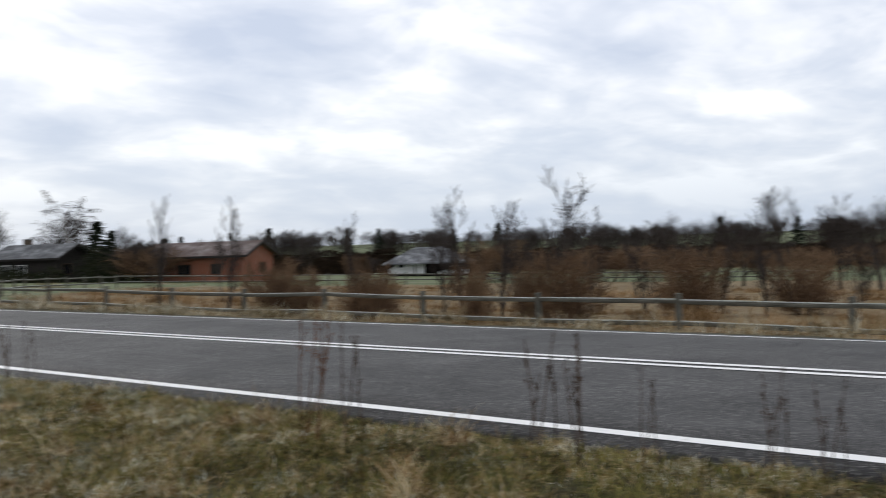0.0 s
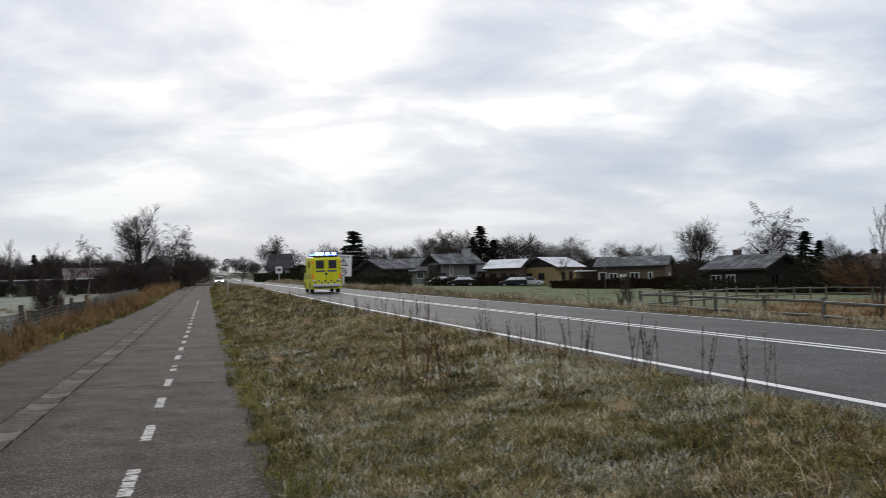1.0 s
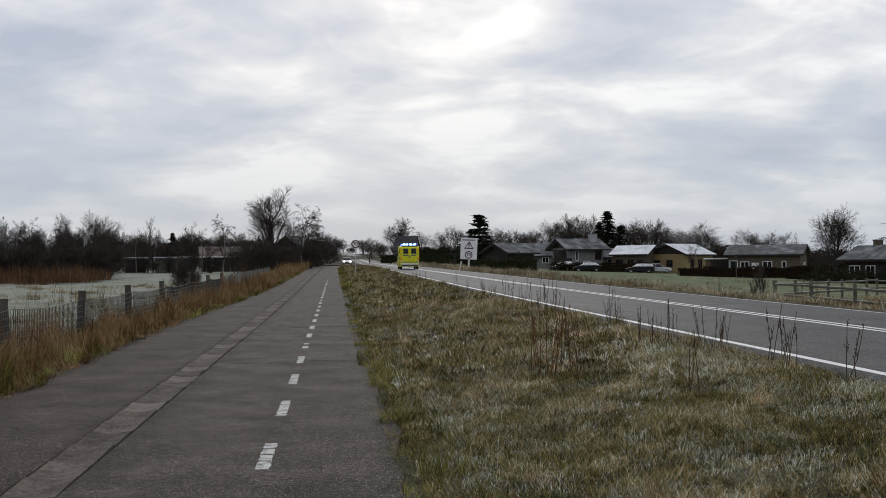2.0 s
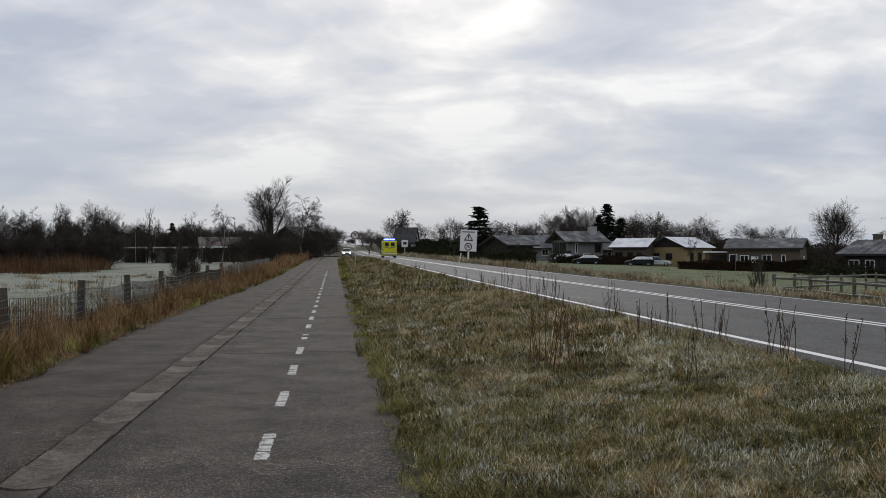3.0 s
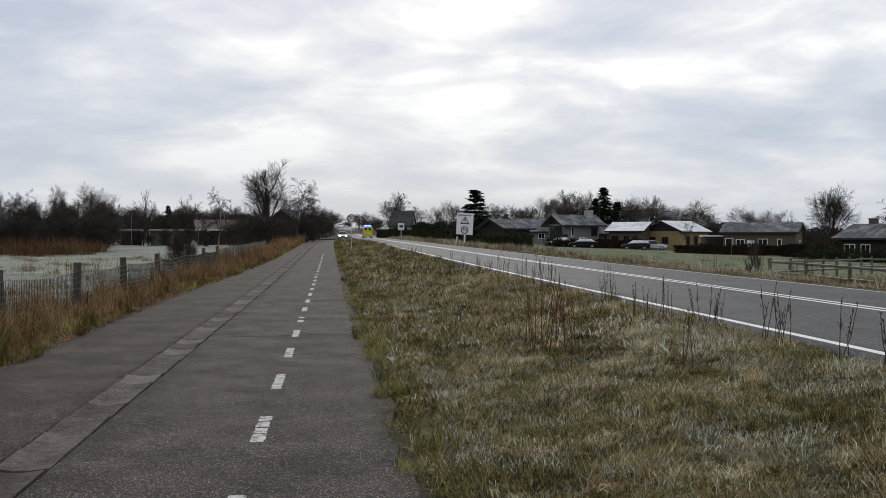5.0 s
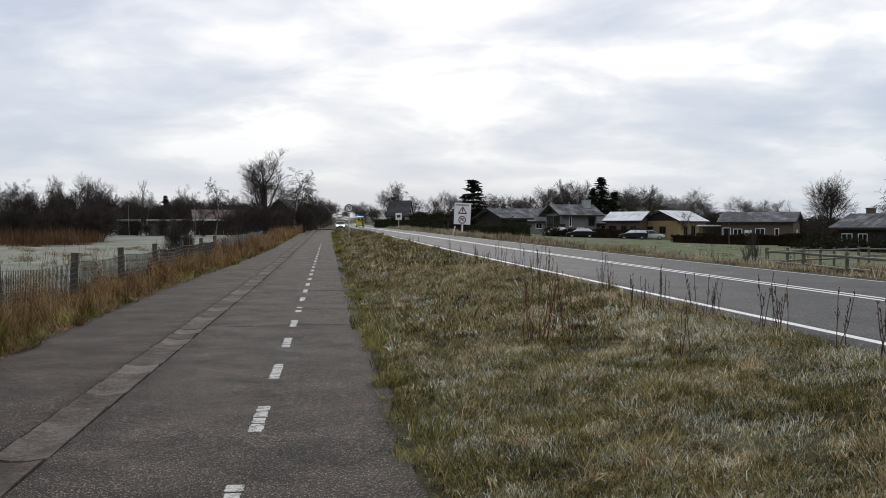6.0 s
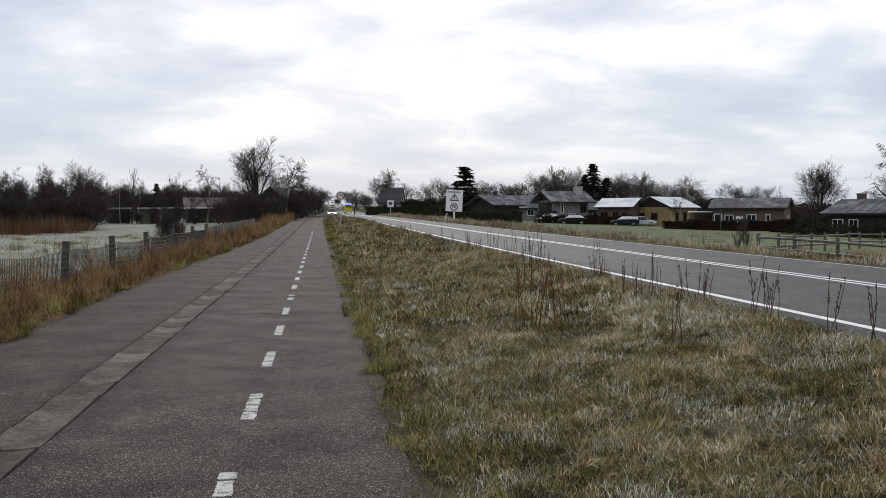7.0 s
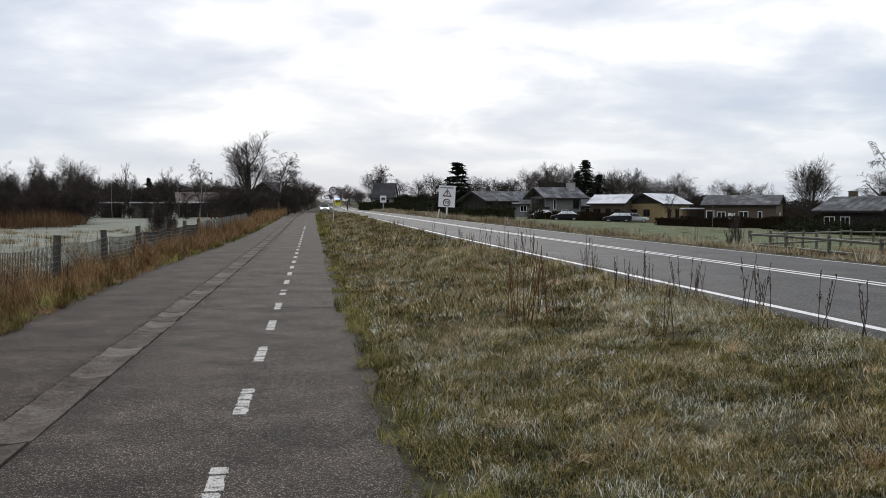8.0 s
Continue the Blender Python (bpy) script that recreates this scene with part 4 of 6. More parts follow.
def car(label, at, paint, estate=False, lit=False, frost=False):
    """Car of 4.4 m, nose to +y."""
    c = thing("car", label, "car", at, group="" if lit else "parked cars")
    part("body", lofted([(-2.18, 0.78, 0.80, 0.38, 0.62, 0.86, 0.80), (-2.1, 0.84, 0.87, 0.26, 0.70, 0.95, 0.84), (-1.2, 0.88, 0.89, 0.22, 0.75, 0.96, 0.86), (0.9, 0.88, 0.89, 0.22, 0.74, 0.93, 0.84),
                         (1.75, 0.86, 0.86, 0.24, 0.66, 0.82, 0.78), (2.12, 0.78, 0.76, 0.34, 0.58, 0.68, 0.70)]), paint, c, smooth=False)
    tail = -2.05 if estate else -1.75
    part("cabin", lofted([(tail, 0.78, 0.78, 0.86, 0.93, 1.00, 0.74), (tail + (0.25 if estate else 0.65), 0.80, 0.76, 0.88, 1.15, 1.40, 0.62), (-0.3, 0.81, 0.77, 0.88, 1.18, 1.47, 0.62), (0.35, 0.80, 0.76, 0.88, 1.15, 1.42, 0.60), (1.15, 0.78, 0.76, 0.84, 0.88, 0.92, 0.72)]), M_SNOWROOF if frost else M_GLASS, c)
    part("roof", lofted([(tail + (0.3 if estate else 0.7), 0.60, 0.62, 1.36, 1.42, 1.46, 0.60), (-0.3, 0.63, 0.64, 1.38, 1.46, 1.50, 0.62), (0.32, 0.60, 0.61, 1.36, 1.42, 1.45, 0.58)]), paint, c)
    for sx in (-1, 1):
        for yy in (-1.32, 1.32):
            wheel(c, sx * 0.78, yy, 0.32, 0.2)
        part("pillar", Shape().tube([(sx * 0.80, -0.35, 0.90), (sx * 0.68, -0.33, 1.45)], [0.035, 0.03], 4), paint, c)
        part("headlight", Shape().box(sx * 0.58, 2.07, 0.62, 0.30, 0.12, 0.15, bevel=0.03), M_HEAD if lit else M_BUMPER, c)
        part("tail_light", Shape().box(sx * 0.66, -2.15, 0.80, 0.22, 0.08, 0.16, bevel=0.02), M_SIGNRED, c)
        part("door_mirror", Shape().box(sx * 0.98, 0.75, 0.98, 0.2, 0.1, 0.13, bevel=0.03), paint, c)
    part("grille", Shape().box(0, 2.12, 0.52, 0.9, 0.06, 0.14), M_BLACKPLASTIC, c)
    part("bumper", Shape().box(0, 2.13, 0.36, 1.5, 0.10, 0.16, bevel=0.03), M_BLACKPLASTIC, c)
    part("number_plate", Shape().box(0, 2.19, 0.40, 0.5, 0.02, 0.11), M_PLATE, c)
    return c


def van(label, at, paint):
    v = thing("van", label, "van", at)
    part("body", lofted([(-2.6, 0.92, 0.94, 0.34, 1.1, 2.15, 0.86), (-2.5, 0.95, 0.97, 0.28, 1.15, 2.28, 0.88), (1.2, 0.95, 0.97, 0.28, 1.15, 2.30, 0.86), (1.75, 0.95, 0.95, 0.28, 1.1, 1.50, 0.82), (2.5, 0.90, 0.88, 0.32, 0.85, 1.05, 0.80)]), paint, v)
    part("windscreen", Shape().add([(-0.8, 1.28, 2.16), (0.8, 1.28, 2.16), (0.84, 1.78, 1.48), (-0.84, 1.78, 1.48), (-0.8, 1.20, 2.10), (0.8, 1.20, 2.10), (0.84, 1.70, 1.42), (-0.84, 1.70, 1.42)], [(0, 1, 2, 3), (7, 6, 5, 4), (0, 4, 5, 1), (1, 5, 6, 2), (2, 6, 7, 3), (3, 7, 4, 0)]), M_GLASS, v)
    for sx in (-1, 1):
        for yy in (-1.6, 1.6):
            wheel(v, sx * 0.84, yy, 0.34, 0.22)
        part("headlight", Shape().box(sx * 0.68, 2.46, 0.80, 0.28, 0.12, 0.2, bevel=0.03), M_BUMPER, v)
        part("side_window", Shape().box(sx * 0.945, 0.75, 1.5, 0.03, 0.9, 0.55), M_GLASS, v)
    part("bumper", Shape().box(0, 2.52, 0.45, 1.7, 0.12, 0.25, bevel=0.04), M_BLACKPLASTIC, v)
    return v


def ambulance():
    """Box ambulance, nose to +y, 5.9 m long, 2.85 m with its light bar."""
    a = thing("ambulance", "yellow ambulance with lit blue warning lights driving along the road", "ambulance", pose(9, 30, 0))
    prof = [(-2.95, 0.30), (-2.95, 2.40), (-2.86, 2.52), (-2.60, 2.56), (0.9, 2.60), (1.35, 2.48), (1.95, 1.62), (2.75, 1.28), (2.95, 1.05), (2.98, 0.30)]
    hw = 1.06
    sh = Shape()
    n = len(prof)
    rows = [(-hw, 0.94), (-hw * 0.985, 0.985), (-hw * 0.90, 1.0), (hw * 0.90, 1.0), (hw * 0.985, 0.985), (hw, 0.94)]
    vs = []
    for xx, k in rows:
        vs += [(xx, yy * (0.99 if k < 1 else 1), 0.42 + (zz - 0.42) * k) for yy, zz in prof]
    fs = [(r * n + i, r * n + (i + 1) % n, (r + 1) * n + (i + 1) % n, (r + 1) * n + i) for r in range(len(rows) - 1) for i in range(n)]
    fs += [tuple(range(n)), tuple(reversed(range((len(rows) - 1) * n, len(rows) * n)))]
    body = part("body", sh.add(vs, fs), M_YELLOWPAINT, a)
    for sx in (-1, 1):
        d = part("rear_door", Shape().box(sx * 0.455, -2.965, 1.47, 0.86, 0.05, 1.86, bevel=0.015), M_YELLOWPAINT, a)
        part("door_window", Shape().box(sx * 0.44, -2.995, 2.03, 0.56, 0.03, 0.58, bevel=0.01), M_GLASS, d)
        part("hinge", Shape().box(sx * 0.90, -2.99, 1.75, 0.05, 0.05, 0.12), M_BLACKPLASTIC, d)
        part("hinge", Shape().box(sx * 0.90, -2.99, 0.85, 0.05, 0.05, 0.12), M_BLACKPLASTIC, d)
        part("lettering_bar", Shape().box(sx * 0.42, -2.994, 1.56, 0.66, 0.012, 0.10), M_BLUECHECK, d)
        part("tail_light", Shape().box(sx * 0.955, -2.975, 1.18, 0.11, 0.06, 0.34, bevel=0.015), M_TAIL, a)
        part("marker_light", Shape().box(sx * 0.95, -2.955, 2.16, 0.12, 0.05, 0.12, bevel=0.01), M_TAIL, a)
        part("rear_warning_light", Shape().box(sx * 0.90, -3.0, 0.92, 0.10, 0.05, 0.07, bevel=0.01), M_BLUEDIM, a)
        part("side_window", Shape().box(sx * 1.062, 1.15, 1.75, 0.02, 0.75, 0.55), M_GLASS, a)
        part("side_window", Shape().box(sx * 1.062, -1.4, 2.02, 0.02, 1.0, 0.42), M_GLASS, a)
        m = part("door_mirror", Shape().box(sx * 1.25, 1.62, 1.65, 0.22, 0.10, 0.36, bevel=0.03), M_BLACKPLASTIC, a)
        part("mirror_arm", Shape().tube([(sx * 1.04, 1.55, 1.55), (sx * 1.2, 1.6, 1.6)], [0.025, 0.025], 5), M_BLACKPLASTIC, m)
        for yy in (-1.85, 1.75):
            wheel(a, sx * 0.92, yy, 0.36, 0.24)
            part("wheel_arch", Shape().prism([(yy + 0.46 * math.cos(q), 0.36 + 0.46 * math.sin(q)) for q in [math.pi * k / 8 for k in range(9)]], min(sx * 1.062, sx * 1.075), max(sx * 1.062, sx * 1.075), "x"), M_BLACKPLASTIC, a)
        # checks along the flank
        for k in range(9):
            part("check", Shape().box(sx * 1.066, -2.6 + k * 0.62, 1.30 if k % 2 else 1.12, 0.012, 0.31, 0.18), M_BLUECHECK, a)
        part("headlight", Shape().box(sx * 0.8, 2.92, 0.92, 0.34, 0.12, 0.2, bevel=0.03), M_BUMPER, a)
    for k in range(8):
        part("check", Shape().box(-0.77 + 0.22 * k, -2.996, 0.86 if k % 2 else 0.74, 0.12, 0.014, 0.12), M_BLUECHECK, a)
    part("emblem", Shape().prism([(0.10 * math.cos(q) - 0.02, 1.36 + 0.10 * math.sin(q)) for q in [math.pi * k / 3 for k in range(6)]], -3.003, -2.993, "y"), M_BLUECHECK, a)
    part("bumper", Shape().box(0, -3.06, 0.56, 2.0, 0.26, 0.20, bevel=0.04), M_BUMPER, a)
    part("step_plate", Shape().box(0, -3.08, 0.44, 1.7, 0.26, 0.05), M_BLACKPLASTIC, a)
    part("number_plate", Shape().box(0.0, -3.196, 0.57, 0.5, 0.012, 0.11), M_PLATE, a)
    bar = part("light_bar", Shape().box(0, -2.70, 2.61, 1.70, 0.34, 0.12, bevel=0.03), M_BLACKPLASTIC, a)
    for x in (-0.62, -0.30, 0.12, 0.58):
        part("blue_lamp", Shape().box(x, -2.82, 2.77, 0.30, 0.14, 0.22, bevel=0.04), M_BLUECORE, bar)
    fb = part("light_bar", Shape().box(0, 0.75, 2.66, 1.6, 0.32, 0.10, bevel=0.03), M_BLACKPLASTIC, a)
    for x in (-0.6, 0.6):
        part("blue_lamp", Shape().box(x, 0.75, 2.76, 0.36, 0.26, 0.12, bevel=0.03), M_BLUEGLOW, fb)
    part("windscreen", Shape().add([(-0.92, 1.44, 2.46), (0.92, 1.44, 2.46), (0.96, 1.97, 1.66), (-0.96, 1.97, 1.66), (-0.92, 1.36, 2.42), (0.92, 1.36, 2.42), (0.96, 1.89, 1.62), (-0.96, 1.89, 1.62)], [(0, 1, 2, 3), (7, 6, 5, 4), (0, 4, 5, 1), (1, 5, 6, 2), (2, 6, 7, 3), (3, 7, 4, 0)]), M_GLASS, a)
    return a

# ---- signs ----
def disc(r, a, b, n=28, cx=0.0, cz=0.0):
    return Shape().prism([(cx + r * math.cos(2 * math.pi * k / n), cz + r * math.sin(2 * math.pi * k / n)) for k in range(n)], a, b, "y")


def ring(r0, r1, a, b, n=32, cx=0.0, cz=0.0):
    vs = [(cx + r * math.cos(2 * math.pi * k / n), y, cz + r * math.sin(2 * math.pi * k / n)) for y in (a, b) for r in (r0, r1) for k in range(n)]
    f = []
    for k in range(n):
        j = (k + 1) % n
        f += [(k, j, n + j, n + k), (2 * n + k, 3 * n + k, 3 * n + j, 2 * n + j), (k, 2 * n + k, 2 * n + j, j), (n + k, n + j, 3 * n + j, 3 * n + k)]
    return Shape().add(vs, f)


def lettering(text, size, parent, at, mat, name="lettering"):
    cu = bpy.data.curves.new(name, "FONT")
    cu.body, cu.size, cu.extrude, cu.align_x, cu.align_y = text, size, 0.003, "CENTER", "CENTER"
    cu.offset = size * 0.03
    tmp = bpy.data.objects.new(name, cu)
    me = bpy.data.meshes.new_from_object(tmp)
    bpy.data.objects.remove(tmp)
    me.materials.clear(); me.materials.append(mat)
    return part(name, me, None, parent, at=at @ pose(0, 0, 0, 90, 0, 0))


def limit_face(parent, cx, cz, r, y):
    """Round 70 sign facing -y."""
    part("rim", ring(r * 0.74, r, y - 0.012, y, cx=cx, cz=cz), M_SIGNRED, parent, "dark red ring")
    part("face", disc(r * 0.74, y - 0.008, y, cx=cx, cz=cz), M_SIGNWHITE, parent)
    lettering("70", r * 1.15, parent, pose(cx, y - 0.012, cz), M_SIGNBLACK)


def build_signs():
    x, y, z = 1.85, 99.3, at_land(1.85, 99.3)
    s = thing("speed_sign", "round red-rimmed 70 speed limit sign on steel post", "road sign", pose(x, y, z, 0, 0, -1))
    part("post", Shape().tube([(0, 0.05, -0.2), (0, 0.05, 3.25)], [0.04, 0.04], 8), M_STEEL, s)
    part("plate", disc(0.39, 0.0, 0.012, cz=2.95), M_SIGNBACK, s)
    limit_face(s, 0, 2.95, 0.39, -0.001)
    x, y, z = 13.95, 110.1, at_land(13.95, 110.1)
    b = thing("warning_board", "large white board with warning triangle and 70 sign", "road sign", pose(x, y, z, 0, 3.0, -8))
    part("post", Shape().tube([(0.05, 0.06, -0.25), (0.05, 0.06, 3.4)], [0.09, 0.09], 10), M_WHITEWOOD, b)
    part("board", Shape().box(0, 0, 2.36, 1.80, 0.05, 2.32, bevel=0.015), M_SIGNWHITE, b)
    part("border", Shape().box(0, -0.027, 3.505, 1.80, 0.01, 0.03).box(0, -0.027, 1.215, 1.80, 0.01, 0.03).box(-0.885, -0.027, 2.36, 0.03, 0.01, 2.26).box(0.885, -0.027, 2.36, 0.03, 0.01, 2.26), M_SIGNBACK, b)
    part("lettering_bar", Shape().box(-0.05, -0.03, 3.27, 1.40, 0.012, 0.15), M_SIGNBACK, b)
    tri = lambda k: [(-0.56 * k, 2.62 - 0.40 * k + 0.08), (0.56 * k, 2.62 - 0.40 * k + 0.08), (0, 2.62 + 0.52 * k + 0.08)]
    part("triangle_rim", Shape().prism(tri(0.92), -0.035, -0.026, "y"), M_SIGNRED, b)
    part("triangle_face", Shape().prism(tri(0.60), -0.042, -0.036, "y"), M_SIGNWHITE, b)
    part("warning_mark", Shape().prism([(-0.05, 2.62), (0.05, 2.62), (0.075, 2.92), (-0.075, 2.92)], -0.05, -0.043, "y").box(0, -0.046, 2.55, 0.1, 0.008, 0.09), M_SIGNBLACK, b)
    limit_face(b, 0, 1.70, 0.41, -0.030)
    m = thing("marker_post", "leaning white roadside marker post", "marker post", pose(13.1, 110.6, at_land(13.1, 110.6), 0, 13, 0))
    part("post", Shape().box(0, 0, 0.45, 0.14, 0.10, 1.15, bevel=0.02), M_WHITEWOOD, m)
    part("reflector", Shape().box(0, -0.055, 0.85, 0.06, 0.012, 0.16), M_SIGNBACK, m)
    x, y, z = 13.6, 204.6, at_land(13.6, 204.6)
    q = thing("road_sign", "small square white road sign on pale post", "road sign", pose(x, y, z, 0, 0, -3))
    part("post", Shape().tube([(0, 0.06, -0.2), (0, 0.06, 3.2)], [0.08, 0.08], 8), M_STEEL, q)
    part("plate", Shape().box(0, 0, 2.55, 1.25, 0.04, 1.35, bevel=0.02), M_SIGNWHITE, q)
    part("symbol", Shape().box(0, -0.026, 2.62, 0.7, 0.01, 0.42).box(-0.2, -0.026, 2.32, 0.2, 0.01, 0.14).box(0.2, -0.026, 2.32, 0.2, 0.01, 0.14), M_SIGNBLACK, q)
    for bx, d, h, lab in ((21.55, 134, 2.6, "thin pale pole by the hedge"), (6.31, 205, 5.0, "thin dark wooden pole"), (-7.10, 140, 3.2, "thin pale garden pole"), (-0.73, 196, 3.8, "teal-grey street name post")):
        p = thing("pole", lab, "pole", pose(*polar(bx, d)))
        part("shaft", Shape().tube([(0, 0, -0.2), (0, 0, h)], [0.05, 0.04], 6), M_FENCEWOOD if "pale" in lab else M_POSTWOOD, p)
        part("cap", Shape().tube([(0, 0, h), (0, 0, h + 0.06)], [0.065, 0.03], 6), M_SIGNBACK, p)


# ---- fences ----
def rail_fence(points, label, seed):
    """Post and rail fence through ground points."""
    rng = random.Random(seed)
    f = thing("rail_fence", label, "fence", pose(0, 0, 0))
    post = Shape().box(0, 0, 0.36, 0.11, 0.11, 1.32, bevel=0.012).mesh("post", M_FENCEWOOD)
    spots = []
    for (ax, ay), (bx, by) in zip(points, points[1:]):
        n = max(1, round(math.dist((ax, ay), (bx, by)) / 3.4))
        spots += [(ax + (bx - ax) * k / n, ay + (by - ay) * k / n) for k in range(n)]
    spots.append(points[-1])
    tops = [(x, y, at_land(x, y) + 0.02 * rng.uniform(-1, 1)) for x, y in spots]
    for x, y, z in tops:
        part("post", post, None, f, at=pose(x, y, z, rng.uniform(-2, 2), rng.uniform(-2, 2), rng.uniform(-8, 8)))
    for (x0, y0, z0), (x1, y1, z1) in zip(tops, tops[1:]):
        for h in (0.86, 0.42):
            a, b = Vector((x0, y0, z0 + h + rng.uniform(-0.02, 0.02))), Vector((x1, y1, z1 + h + rng.uniform(-0.02, 0.02)))
            r = part("rail", Shape().tube([a, a.lerp(b, 0.5) - Vector((0, 0, 0.012)), b], [0.044, 0.042, 0.044], 6), M_FENCEWOOD, f)
            part("frost", Shape().box(0, 0, 0, (b - a).length * 0.98, 0.062, 0.016, m=Matrix.Translation(a.lerp(b, 0.5) + Vector((0, 0, 0.042))) @ (b - a).to_track_quat("X", "Z").to_matrix().to_4x4()), M_FROSTRAIL, r)
    return f


def wire_fence():
    f = thing("wire_fence", "sagging wire mesh fence on dark wooden posts", "fence", pose(0, 0, 0))
    rng = random.Random(5)
    ys = [8.2, 13.2, 18.3, 23.4, 28.8, 34.5, 40.2, 46.1, 52.3]
    x0 = -5.6
    post = Shape().tube([(0, 0, -0.25), (0, 0, 0.6), (0, 0, 1.2)], [0.085, 0.085, 0.08], 8).mesh("post", M_POSTWOOD)
    for y in ys:
        part("post", post, None, f, at=pose(x0, y, at_land(x0, y), rng.uniform(-3, 3), rng.uniform(-3, 3), rng.uniform(0, 90)))
    for a, b in zip(ys, ys[1:]):
        s = Shape()
        za, zb = at_land(x0, a), at_land(x0, b)
        n = int((b - a) / 0.10)
        sag = lambda t: -0.07 * math.sin(math.pi * t)
        zt = lambda t, h: za + (zb - za) * t + h + sag(t) * h
        for i in range(1, n):
            t = i / n
            y = a + (b - a) * t
            s.tube([(x0 + 0.09, y, zt(t, 0.05)), (x0 + 0.09, y, zt(t, 1.02))], [0.0062, 0.0062], 3, cap=False)
        for h in (0.05, 0.17, 0.29, 0.41, 0.53, 0.65, 0.77, 0.89, 1.02):
            s.tube([(x0 + 0.094, a + (b - a) * k / 5, zt(k / 5, h)) for k in range(6)], [0.0075] * 6, 3, cap=False)
        part("wire_mesh", s, M_WIRE, f)
    g = thing("plank_fence", "faded blue-grey upright plank fence", "fence", pose(0, 0, 0))
    plank = Shape().box(0, 0, 0.45, 0.025, 0.27, 1.15, bevel=0.006).mesh("plank", M_BLUEPLANK)
    y = 52.6
    while y < 90:
        part("plank", plank, None, g, at=pose(x0 - 0.02, y, at_land(x0, y) + rng.uniform(-0.07, 0.05), rng.uniform(-1.5, 1.5), rng.uniform(-3, 3), rng.uniform(-4, 4)))
        y += 0.30
    for h in (0.25, 0.8):
        part("rail", Shape().tube([(x0 - 0.09, yy, at_land(x0, yy) + h) for yy in range(53, 91, 3)], [0.035] * 13, 4), M_POSTWOOD, g)


def build_fences():
    rail_fence([(18.6, 42.9), (18.3, 25), (18.2, 2), (18.2, -10)], "frosted wooden post and rail fence beside the road", 3)
    rail_fence([(18.6, 42.9), (33, 61), (46.5, 72)], "frosted wooden post and rail fence across the field", 4)
    rail_fence([(46.5, 72), (60, 62), (78, 48), (95, 33)], "far wooden post and rail fence round the paddock", 6)
    wire_fence()


